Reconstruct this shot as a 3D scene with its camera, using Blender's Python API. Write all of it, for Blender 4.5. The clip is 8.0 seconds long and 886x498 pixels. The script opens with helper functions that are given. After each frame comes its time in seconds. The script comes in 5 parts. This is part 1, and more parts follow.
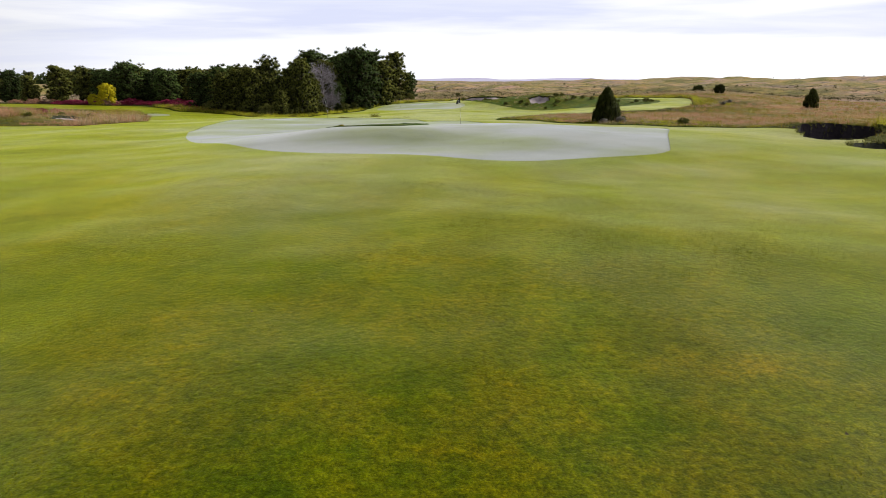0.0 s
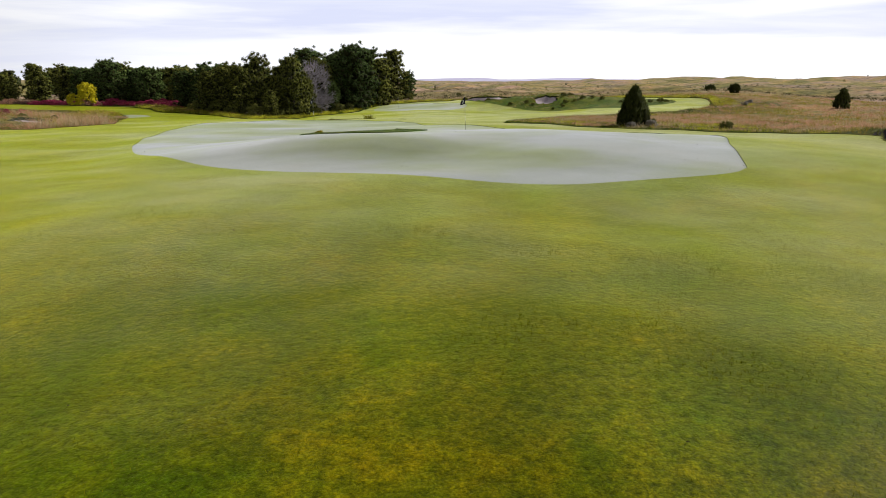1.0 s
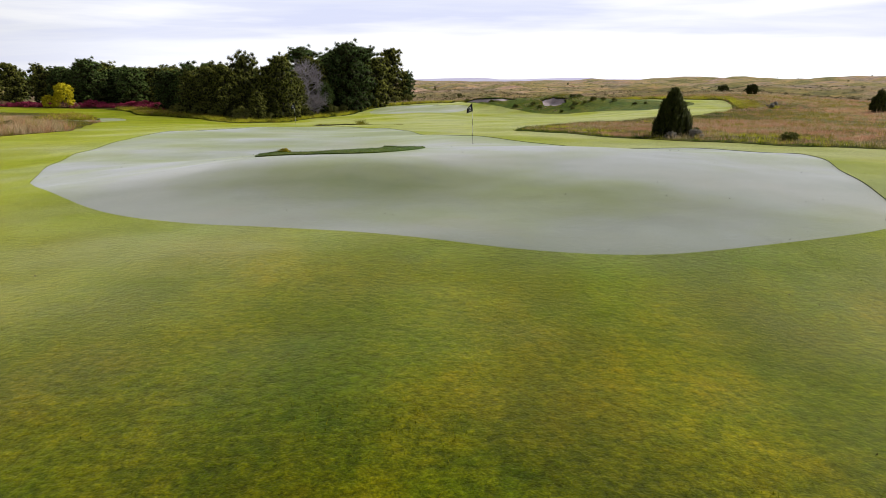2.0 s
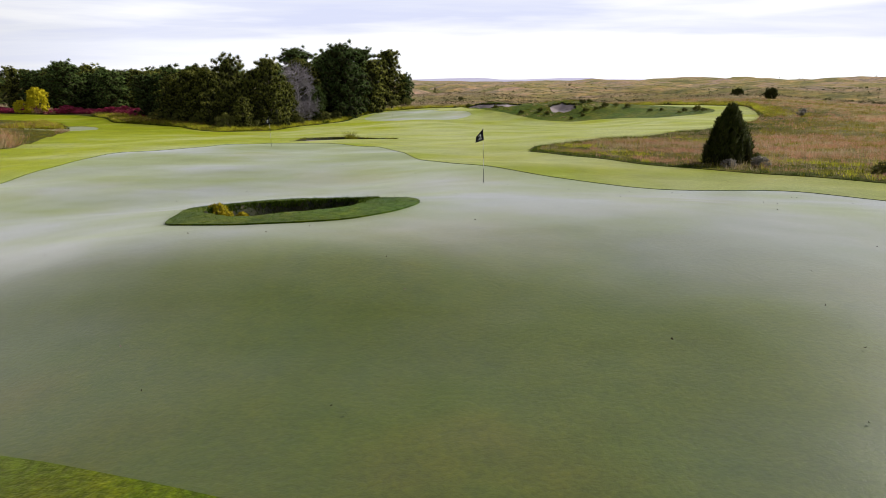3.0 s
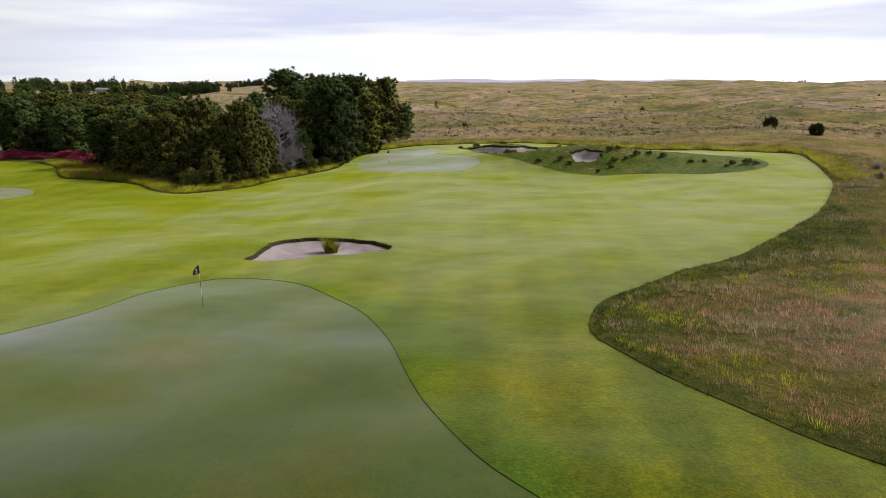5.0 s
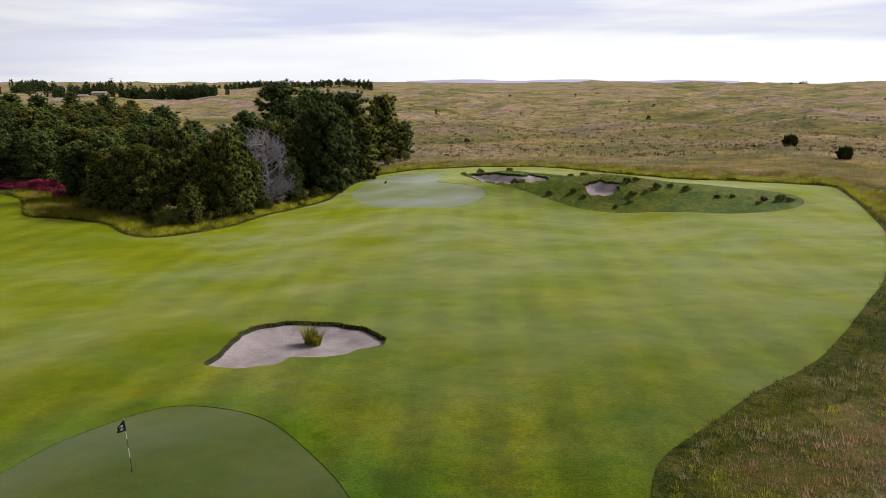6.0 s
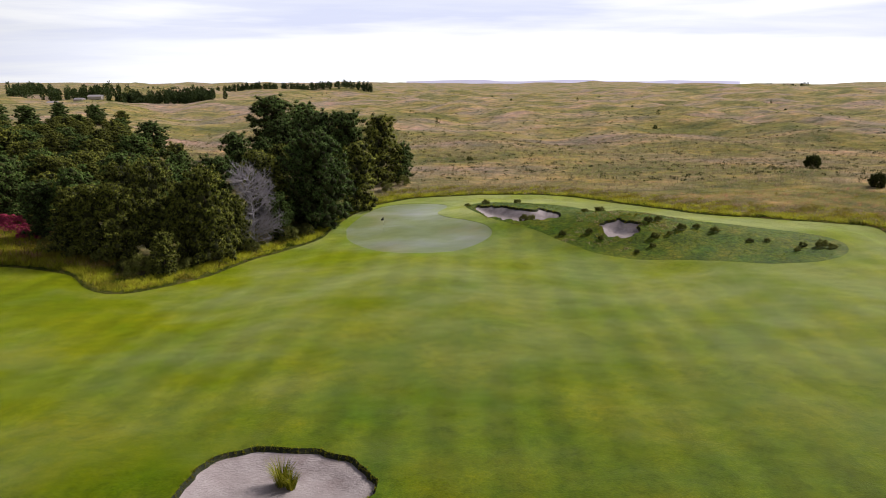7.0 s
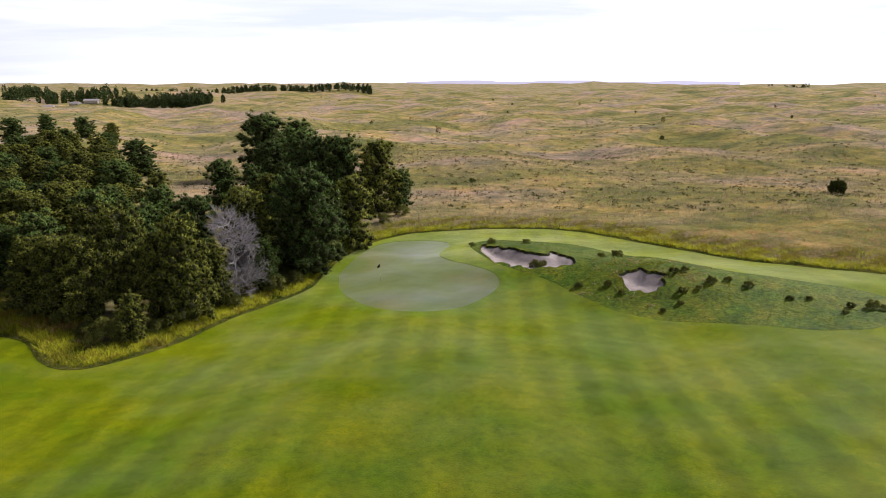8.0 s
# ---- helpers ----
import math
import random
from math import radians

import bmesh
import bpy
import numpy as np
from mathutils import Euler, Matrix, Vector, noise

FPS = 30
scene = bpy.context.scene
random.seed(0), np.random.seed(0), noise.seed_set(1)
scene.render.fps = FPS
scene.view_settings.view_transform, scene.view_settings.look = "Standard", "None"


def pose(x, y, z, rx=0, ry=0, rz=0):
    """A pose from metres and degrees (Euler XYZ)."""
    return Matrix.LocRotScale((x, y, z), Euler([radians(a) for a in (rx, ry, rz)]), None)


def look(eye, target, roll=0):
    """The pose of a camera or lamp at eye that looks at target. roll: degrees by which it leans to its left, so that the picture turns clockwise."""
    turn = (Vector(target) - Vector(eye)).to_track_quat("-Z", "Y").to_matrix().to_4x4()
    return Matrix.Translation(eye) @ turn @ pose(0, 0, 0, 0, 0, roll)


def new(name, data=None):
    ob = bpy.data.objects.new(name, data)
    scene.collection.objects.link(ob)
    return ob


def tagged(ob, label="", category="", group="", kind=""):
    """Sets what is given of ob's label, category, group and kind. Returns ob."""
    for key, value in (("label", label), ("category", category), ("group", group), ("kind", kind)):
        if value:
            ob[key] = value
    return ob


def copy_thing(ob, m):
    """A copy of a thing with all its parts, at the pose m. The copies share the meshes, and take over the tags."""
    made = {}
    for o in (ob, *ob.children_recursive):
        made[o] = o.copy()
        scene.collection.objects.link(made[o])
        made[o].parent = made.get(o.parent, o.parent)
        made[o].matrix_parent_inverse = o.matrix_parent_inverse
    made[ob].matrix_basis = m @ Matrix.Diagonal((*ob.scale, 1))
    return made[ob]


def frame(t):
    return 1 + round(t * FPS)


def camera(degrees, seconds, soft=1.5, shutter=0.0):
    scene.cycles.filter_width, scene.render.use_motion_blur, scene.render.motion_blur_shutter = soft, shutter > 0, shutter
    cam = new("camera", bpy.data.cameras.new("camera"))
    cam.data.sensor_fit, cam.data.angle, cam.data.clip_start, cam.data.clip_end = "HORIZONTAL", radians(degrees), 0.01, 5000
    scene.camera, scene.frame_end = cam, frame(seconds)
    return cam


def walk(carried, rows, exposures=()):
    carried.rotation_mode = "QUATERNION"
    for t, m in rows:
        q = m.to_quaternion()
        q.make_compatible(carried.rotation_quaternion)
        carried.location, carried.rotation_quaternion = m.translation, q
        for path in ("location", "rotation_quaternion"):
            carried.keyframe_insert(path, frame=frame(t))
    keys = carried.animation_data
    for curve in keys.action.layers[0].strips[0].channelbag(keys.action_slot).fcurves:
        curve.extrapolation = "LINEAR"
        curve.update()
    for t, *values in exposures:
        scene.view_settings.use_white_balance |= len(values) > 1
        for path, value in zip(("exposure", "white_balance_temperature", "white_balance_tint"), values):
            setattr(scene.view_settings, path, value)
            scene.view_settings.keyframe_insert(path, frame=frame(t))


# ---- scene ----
cam = camera(68.0, 8.0, soft=0.75)
TILT = -14.1
ROWS = [
    (0, 0.00, 0.00, 4.00),
    (0.5, -0.09, 4.15, 3.85),
    (1, -0.10, 8.35, 3.83),
    (1.5, -0.17, 12.69, 3.90),
    (3, -0.26, 25.79, 4.73),
    (3.5, -0.40, 30.12, 6.04),
    (4, -0.56, 34.48, 7.62),
    (4.5, -0.75, 38.87, 9.28),
    (6, -1.21, 52.47, 14.29),
    (6.5, -1.34, 57.04, 15.99),
    (7, -1.52, 61.64, 17.76),
    (7.5, -1.68, 66.26, 19.65),
    (8, -1.81, 70.80, 21.53),
]
walk(cam, [(t, pose(x, y, z, 90 + TILT, 0, 0)) for t, x, y, z in ROWS],
     exposures=[(0.0, 0.0), (4.5, -0.04), (6.0, -0.16), (6.5, -0.14), (7.0, 0.0), (7.5, 0.13), (8.0, 0.22)])

# ---- world, sun ----
SUN_AZ, SUN_EL = 60.0, 38.0      # degrees to the right of the way ahead, degrees above the horizon


def make_world():
    w = bpy.data.worlds.new("sky")
    scene.world = w
    w.use_nodes = True
    nt = w.node_tree
    nt.nodes.clear()
    N = nt.nodes.new
    out, bg = N("ShaderNodeOutputWorld"), N("ShaderNodeBackground")
    sky = N("ShaderNodeTexSky")
    sky.sky_type, sky.sun_disc = "NISHITA", False
    sky.sun_elevation, sky.sun_rotation = radians(SUN_EL), radians(SUN_AZ)
    sky.dust_density = 2.0
    co, sep = N("ShaderNodeTexCoord"), N("ShaderNodeSeparateXYZ")
    nt.links.new(co.outputs["Generated"], sep.inputs[0])
    # cloud layer: the direction laid out on a flat sheet far above
    add = N("ShaderNodeMath"); add.operation = "ADD"; add.inputs[1].default_value = 0.10
    mx = N("ShaderNodeMath"); mx.operation = "MAXIMUM"; mx.inputs[1].default_value = 0.0
    dx, dy = N("ShaderNodeMath"), N("ShaderNodeMath")
    dx.operation = dy.operation = "DIVIDE"
    cmb = N("ShaderNodeCombineXYZ")
    nt.links.new(sep.outputs["Z"], mx.inputs[0]); nt.links.new(mx.outputs[0], add.inputs[0])
    nt.links.new(sep.outputs["X"], dx.inputs[0]); nt.links.new(add.outputs[0], dx.inputs[1])
    nt.links.new(sep.outputs["Y"], dy.inputs[0]); nt.links.new(add.outputs[0], dy.inputs[1])
    nt.links.new(dx.outputs[0], cmb.inputs[0]); nt.links.new(dy.outputs[0], cmb.inputs[1])
    mp = N("ShaderNodeMapping"); mp.inputs["Scale"].default_value = (0.35, 1.0, 1.0)
    nt.links.new(cmb.outputs[0], mp.inputs[0])
    n1 = N("ShaderNodeTexNoise"); n1.inputs["Scale"].default_value = 1.1; n1.inputs["Detail"].default_value = 6.0
    n1.inputs["Roughness"].default_value = 0.55
    nt.links.new(mp.outputs[0], n1.inputs["Vector"])
    ramp = N("ShaderNodeValToRGB")
    ramp.color_ramp.elements[0].position, ramp.color_ramp.elements[0].color = 0.38, (0.76, 0.80, 1.02, 1)
    ramp.color_ramp.elements[1].position, ramp.color_ramp.elements[1].color = 0.66, (0.94, 0.96, 1.04, 1)
    nt.links.new(n1.outputs["Fac"], ramp.inputs[0])
    # brighter, thinner cloud low down
    streak = N("ShaderNodeMapping"); streak.inputs["Scale"].default_value = (2.4, 2.4, 26.0)
    nt.links.new(co.outputs["Generated"], streak.inputs[0])
    n2 = N("ShaderNodeTexNoise"); n2.inputs["Scale"].default_value = 1.0; n2.inputs["Detail"].default_value = 5.0
    nt.links.new(streak.outputs[0], n2.inputs["Vector"])
    wisp = N("ShaderNodeMapRange"); wisp.inputs["From Min"].default_value = 0.50; wisp.inputs["From Max"].default_value = 0.64
    wisp.inputs["To Max"].default_value = 0.8
    nt.links.new(n2.outputs["Fac"], wisp.inputs["Value"])
    wisps = N("ShaderNodeMixRGB"); wisps.inputs["Color2"].default_value = (1.12, 1.12, 1.14, 1)
    nt.links.new(wisp.outputs[0], wisps.inputs["Fac"]); nt.links.new(ramp.outputs[0], wisps.inputs["Color1"])
    edge = N("ShaderNodeMath"); edge.operation = "MULTIPLY_ADD"; edge.inputs[1].default_value = -0.05
    nt.links.new(n2.outputs["Fac"], edge.inputs[0]); nt.links.new(sep.outputs["Z"], edge.inputs[2])
    low = N("ShaderNodeMapRange"); low.inputs["From Min"].default_value = 0.028; low.inputs["From Max"].default_value = 0.044
    low.inputs["To Min"].default_value = 1.0; low.inputs["To Max"].default_value = 0.0
    low.interpolation_type = "SMOOTHSTEP"
    nt.links.new(edge.outputs[0], low.inputs["Value"])
    side = N("ShaderNodeMapRange"); side.inputs["From Min"].default_value = -0.55; side.inputs["From Max"].default_value = 0.10
    side.inputs["To Min"].default_value = 0.35; side.inputs["To Max"].default_value = 1.0
    nt.links.new(sep.outputs["X"], side.inputs["Value"])
    lit = N("ShaderNodeMath"); lit.operation = "MULTIPLY"
    nt.links.new(low.outputs[0], lit.inputs[0]); nt.links.new(side.outputs[0], lit.inputs[1])
    mixl = N("ShaderNodeMixRGB"); mixl.inputs["Color2"].default_value = (1.16, 1.17, 1.20, 1)
    nt.links.new(lit.outputs[0], mixl.inputs["Fac"]); nt.links.new(wisps.outputs[0], mixl.inputs["Color1"])
    sc = N("ShaderNodeMixRGB"); sc.blend_type = "MULTIPLY"; sc.inputs["Fac"].default_value = 1.0
    sc.inputs["Color2"].default_value = (0.10, 0.10, 0.10, 1)
    nt.links.new(sky.outputs[0], sc.inputs["Color1"])
    mixs = N("ShaderNodeMixRGB"); mixs.inputs["Fac"].default_value = 0.95
    nt.links.new(sc.outputs[0], mixs.inputs["Color1"]); nt.links.new(mixl.outputs[0], mixs.inputs["Color2"])
    top = N("ShaderNodeMapRange"); top.inputs["From Min"].default_value = 0.13; top.inputs["From Max"].default_value = 0.55
    top.inputs["To Min"].default_value = 1.0; top.inputs["To Max"].default_value = 0.28
    nt.links.new(sep.outputs["Z"], top.inputs["Value"])
    dim = N("ShaderNodeMixRGB"); dim.blend_type = "MULTIPLY"; dim.inputs["Fac"].default_value = 1.0
    nt.links.new(mixs.outputs[0], dim.inputs["Color1"]); nt.links.new(top.outputs[0], dim.inputs["Color2"])
    # the half of the sky away from the sun is duller
    away = N("ShaderNodeMapRange"); away.inputs["From Min"].default_value = -1.0; away.inputs["From Max"].default_value = -0.40
    away.inputs["To Min"].default_value = 0.42; away.inputs["To Max"].default_value = 1.0
    nt.links.new(sep.outputs["X"], away.inputs["Value"])
    dull = N("ShaderNodeMixRGB"); dull.blend_type = "MULTIPLY"; dull.inputs["Fac"].default_value = 1.0
    nt.links.new(dim.outputs[0], dull.inputs["Color1"]); nt.links.new(away.outputs[0], dull.inputs["Color2"])
    # higher up, out of view, greyed on that side and brightened towards the sun to shape the light
    grey = N("ShaderNodeMapRange"); grey.inputs["From Min"].default_value = -0.75; grey.inputs["From Max"].default_value = 0.55
    grey.inputs["To Min"].default_value = 0.18; grey.inputs["To Max"].default_value = 1.25
    nt.links.new(sep.outputs["X"], grey.inputs["Value"])
    up = N("ShaderNodeMapRange"); up.inputs["From Min"].default_value = 0.11; up.inputs["From Max"].default_value = 0.30
    nt.links.new(sep.outputs["Z"], up.inputs["Value"])
    thick = N("ShaderNodeMixRGB"); thick.blend_type = "MULTIPLY"
    nt.links.new(up.outputs[0], thick.inputs["Fac"])
    nt.links.new(dull.outputs[0], thick.inputs["Color1"]); nt.links.new(grey.outputs[0], thick.inputs["Color2"])
    nt.links.new(thick.outputs[0], bg.inputs["Color"])
    bg.inputs["Strength"].default_value = 1.0
    nt.links.new(bg.outputs[0], out.inputs["Surface"])


make_world()
sun = new("sun", bpy.data.lights.new("sun", "SUN"))
sun.data.energy, sun.data.angle, sun.data.color = 4.9, radians(10), (1.0, 0.95, 0.86)
_a, _e = radians(SUN_AZ), radians(SUN_EL)
sun.matrix_world = look((0, 0, 60), (-math.sin(_a) * math.cos(_e), -math.cos(_a) * math.cos(_e), 60 - math.sin(_e)))


# ---- materials ----
def material(name, build):
    m = bpy.data.materials.new(name)
    m.use_nodes = True
    nt = m.node_tree
    bsdf = nt.nodes["Principled BSDF"]
    build(nt, bsdf)
    return m


def tex_noise(nt, scale, detail=4.0, rough=0.6, stretch=None, coord="Object"):
    co = nt.nodes.new("ShaderNodeTexCoord")
    n = nt.nodes.new("ShaderNodeTexNoise")
    n.inputs["Scale"].default_value, n.inputs["Detail"].default_value, n.inputs["Roughness"].default_value = scale, detail, rough
    if stretch:
        mp = nt.nodes.new("ShaderNodeMapping")
        mp.inputs["Scale"].default_value = stretch[:3]
        if len(stretch) > 3:
            mp.inputs["Rotation"].default_value[2] = radians(stretch[3])
        nt.links.new(co.outputs[coord], mp.inputs[0])
        nt.links.new(mp.outputs[0], n.inputs["Vector"])
    else:
        nt.links.new(co.outputs[coord], n.inputs["Vector"])
    return n.outputs["Fac"]


def ramp_of(nt, fac, stops):
    r = nt.nodes.new("ShaderNodeValToRGB")
    els = r.color_ramp.elements
    while len(els) < len(stops):
        els.new(0.5)
    for e, (p, c) in zip(els, stops):
        e.position, e.color = p, (*c, 1)
    nt.links.new(fac, r.inputs[0])
    return r.outputs["Color"]


def mix_of(nt, fac, a, b, mode="MIX"):
    m = nt.nodes.new("ShaderNodeMixRGB")
    m.blend_type = mode
    for sock, v in ((m.inputs["Fac"], fac), (m.inputs["Color1"], a), (m.inputs["Color2"], b)):
        if isinstance(v, (int, float)):
            sock.default_value = v
        elif isinstance(v, tuple):
            sock.default_value = (*v, 1)
        else:
            nt.links.new(v, sock)
    return m.outputs["Color"]


def bump_of(nt, bsdf, fac, strength, distance, broad=None):
    """Fine relief, and under it a broad one given as (height, distance)."""
    b = nt.nodes.new("ShaderNodeBump")
    b.inputs["Strength"].default_value, b.inputs["Distance"].default_value = strength, distance
    nt.links.new(fac, b.inputs["Height"])
    if broad:
        w = nt.nodes.new("ShaderNodeBump")
        w.inputs["Distance"].default_value = broad[1]
        nt.links.new(broad[0], w.inputs["Height"])
        nt.links.new(w.outputs[0], b.inputs["Normal"])
    nt.links.new(b.outputs[0], bsdf.inputs["Normal"])


def sheen_of(nt, bsdf, weight, rough, tint):
    if isinstance(weight, (int, float)):
        bsdf.inputs["Sheen Weight"].default_value = weight
    else:
        nt.links.new(weight, bsdf.inputs["Sheen Weight"])
    bsdf.inputs["Sheen Roughness"].default_value = rough
    bsdf.inputs["Sheen Tint"].default_value = (*tint, 1)


def turf(name, dark, mid, pale, sheen, sheen_rough, patch=0.16, fine=9.0, bump=0.02, stripes=False, wet=(1.0, 1.0, 0.8), dry=(0.95, 1.0, 0.6), lush=None, calm=1.0, drier=None, gloss=0.1, rough=0.62, swell=0.0, grain=0.0, left_cut=0.0):
    """Mown grass: patches of olive and green, fine tufts, and the dew that greys it at a low angle. lush: tone of the fairway beyond the big green."""
    def build(nt, bsdf):
        def share(v):
            if not lush:
                return v
            m = nt.nodes.new("ShaderNodeMath"); m.operation = "MULTIPLY"
            m.inputs[1].default_value = v
            nt.links.new(even.outputs[0], m.inputs[0])
            return m.outputs[0]

        big = tex_noise(nt, patch, 3.0, 0.55)
        col = ramp_of(nt, big, [(0.34, dark), (0.52, mid), (0.70, pale)])
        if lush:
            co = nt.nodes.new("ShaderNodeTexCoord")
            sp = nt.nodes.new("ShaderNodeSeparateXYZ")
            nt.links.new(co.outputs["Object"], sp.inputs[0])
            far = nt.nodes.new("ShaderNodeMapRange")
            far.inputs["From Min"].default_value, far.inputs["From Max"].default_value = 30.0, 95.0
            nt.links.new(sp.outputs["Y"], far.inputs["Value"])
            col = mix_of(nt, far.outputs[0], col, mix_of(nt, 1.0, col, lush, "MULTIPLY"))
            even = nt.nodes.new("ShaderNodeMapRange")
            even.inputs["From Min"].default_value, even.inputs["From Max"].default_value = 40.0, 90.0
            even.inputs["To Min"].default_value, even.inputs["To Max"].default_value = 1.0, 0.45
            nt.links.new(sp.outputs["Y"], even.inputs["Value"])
            ring = nt.nodes.new("ShaderNodeAttribute")
            ring.attribute_name = "trim"
            col = mix_of(nt, ring.outputs["Fac"], col, mix_of(nt, 1.0, col, (0.62, 0.92, 1.6), "MULTIPLY"))
        med = tex_noise(nt, 1.3, 5.0, 0.65)
        col = mix_of(nt, 0.75 * calm, col, ramp_of(nt, med, [(0.30, (0.55, 0.64, 0.55)), (0.50, (1.0, 1.0, 1.0)), (0.72, (1.42, 1.24, 1.1))]), "MULTIPLY")
        hue = tex_noise(nt, 0.33, 4.0, 0.6)
        col = mix_of(nt, share(0.85 * calm), col, ramp_of(nt, hue, [(0.34, (0.66, 0.96, 1.1)), (0.50, (1.0, 1.0, 1.0)), (0.66, (1.20, 0.98, 0.8))]), "MULTIPLY")
        clump = tex_noise(nt, 3.2, 4.0, 0.7)
        col = mix_of(nt, share(0.7 * calm), col, ramp_of(nt, clump, [(0.36, (0.55, 0.72, 1.2)), (0.50, (1.0, 1.0, 1.0)), (0.64, (1.40, 1.18, 0.8))]), "MULTIPLY")
        small = tex_noise(nt, fine, 4.0, 0.7)
        col = mix_of(nt, share(0.8 * calm), col, ramp_of(nt, small, [(0.34, (0.34, 0.38, 0.28)), (0.68, (1.75, 1.62, 1.4))]), "MULTIPLY")
        if grain:
            col = mix_of(nt, share(0.8), col, ramp_of(nt, tex_noise(nt, grain, 3.0, 0.7), [(0.34, (0.50, 0.52, 0.45)), (0.5, (1.05, 1.05, 1.0)), (0.68, (1.9, 1.8, 1.5))]), "MULTIPLY")
        if stripes:
            wv = None
            co = nt.nodes.new("ShaderNodeTexCoord")
            for turn in (3, 84):
                mp = nt.nodes.new("ShaderNodeMapping")
                mp.inputs["Rotation"].default_value[2] = radians(turn)
                nt.links.new(co.outputs["Object"], mp.inputs[0])
                w = nt.nodes.new("ShaderNodeTexWave")
                w.wave_profile = "SIN"
                w.inputs["Scale"].default_value, w.inputs["Distortion"].default_value = 0.098, 1.0
                w.inputs["Detail"].default_value = 2.0
                nt.links.new(mp.outputs[0], w.inputs["Vector"])
                wv = w.outputs["Fac"] if wv is None else mix_of(nt, 0.22, wv, w.outputs["Fac"])
            tone = ramp_of(nt, wv, [(0.25, (0.76, 0.79, 0.80)), (0.75, (1.22, 1.19, 1.18))])
            col = mix_of(nt, ramp_of(nt, tex_noise(nt, 0.05, 2.0, 0.5), [(0.38, (0.25,) * 3), (0.58, (0.95,) * 3)]), col, mix_of(nt, 1.0, col, tone, "MULTIPLY"))
        nt.links.new(col, bsdf.inputs["Base Color"])
        # wet blades: a broad gloss, stronger towards the sun
        bsdf.inputs["Roughness"].default_value = rough
        bsdf.inputs["Specular IOR Level"].default_value = gloss
        bsdf.inputs["Specular Tint"].default_value = (*wet, 1)
        dew = tex_noise(nt, 0.10, 4.0, 0.6, (1.0, 1.3, 1.0, 15))
        if drier:
            co = nt.nodes.new("ShaderNodeTexCoord")
            sp, mr = nt.nodes.new("ShaderNodeSeparateXYZ"), nt.nodes.new("ShaderNodeMapRange")
            nt.links.new(co.outputs["Object"], sp.inputs[0])
            nt.links.new(sp.outputs["Y"], mr.inputs["Value"])
            for key, v in zip(("From Min", "From Max", "To Min", "To Max"), drier):
                mr.inputs[key].default_value = v
            thin = nt.nodes.new("ShaderNodeMath"); thin.operation = "ADD"
            nt.links.new(dew, thin.inputs[0]); nt.links.new(mr.outputs[0], thin.inputs[1])
            dew = thin.outputs[0]
        # Lowers the dew value towards the left, from x -6 to -50.
        if left_cut:
            side, less = nt.nodes.new("ShaderNodeMapRange"), nt.nodes.new("ShaderNodeMath")
            side.inputs["From Min"].default_value, side.inputs["From Max"].default_value = -50.0, -6.0
            side.inputs["To Min"].default_value, side.inputs["To Max"].default_value = left_cut, 0.0
            nt.links.new(sp.outputs["X"], side.inputs["Value"])
            less.operation = "SUBTRACT"
            nt.links.new(dew, less.inputs[0]); nt.links.new(side.outputs[0], less.inputs[1])
            dew = less.outputs[0]
        sheen_of(nt, bsdf, ramp_of(nt, dew, [(0.10, (sheen * 0.45,) * 3), (0.38, (sheen * 0.75,) * 3), (0.64, (sheen,) * 3)]), sheen_rough, dry)
        nt.links.new(ramp_of(nt, dew, [(0.36, dry), (0.62, wet)]), bsdf.inputs["Sheen Tint"])
        bump_of(nt, bsdf, tex_noise(nt, fine * 1.0, 5.0, 0.7), 0.6, bump, (tex_noise(nt, 0.2, 2.0, 0.5), swell) if swell else None)
    return material(name, build)


M_FAIRWAY = turf("fairway_grass", (0.042, 0.066, 0.001), (0.072, 0.082, 0.001), (0.102, 0.097, 0.001), 1.0, 0.33, patch=0.12, bump=0.024, stripes=True, wet=(1.0, 1.0, 0.40), dry=(0.95, 1.0, 0.06), lush=(1.10, 1.36, 1.8), gloss=0.02, rough=0.42, swell=0.15, grain=30.0, drier=(15.0, 55.0, -0.06, 0.07), left_cut=0.28)
M_GREEN = turf("green_turf", (0.040, 0.062, 0.003), (0.055, 0.079, 0.004), (0.086, 0.080, 0.005), 1.0, 0.35, patch=0.12, fine=14.0, bump=0.006, wet=(1.0, 1.0, 1.0), dry=(0.92, 1.0, 0.5), calm=0.4, drier=(40.0, 56.0, 0.10, -0.06), gloss=0.20, rough=0.38, swell=0.10)
M_COLLAR = turf("collar_grass", (0.044, 0.080, 0.006), (0.070, 0.112, 0.008), (0.100, 0.140, 0.012), 0.1, 0.3, patch=0.5, fine=7.0, bump=0.09)
M_MOUND = turf("mound_grass", (0.048, 0.082, 0.004), (0.078, 0.118, 0.005), (0.120, 0.136, 0.012), 0.05, 0.3, patch=0.35, fine=3.5, bump=0.08)


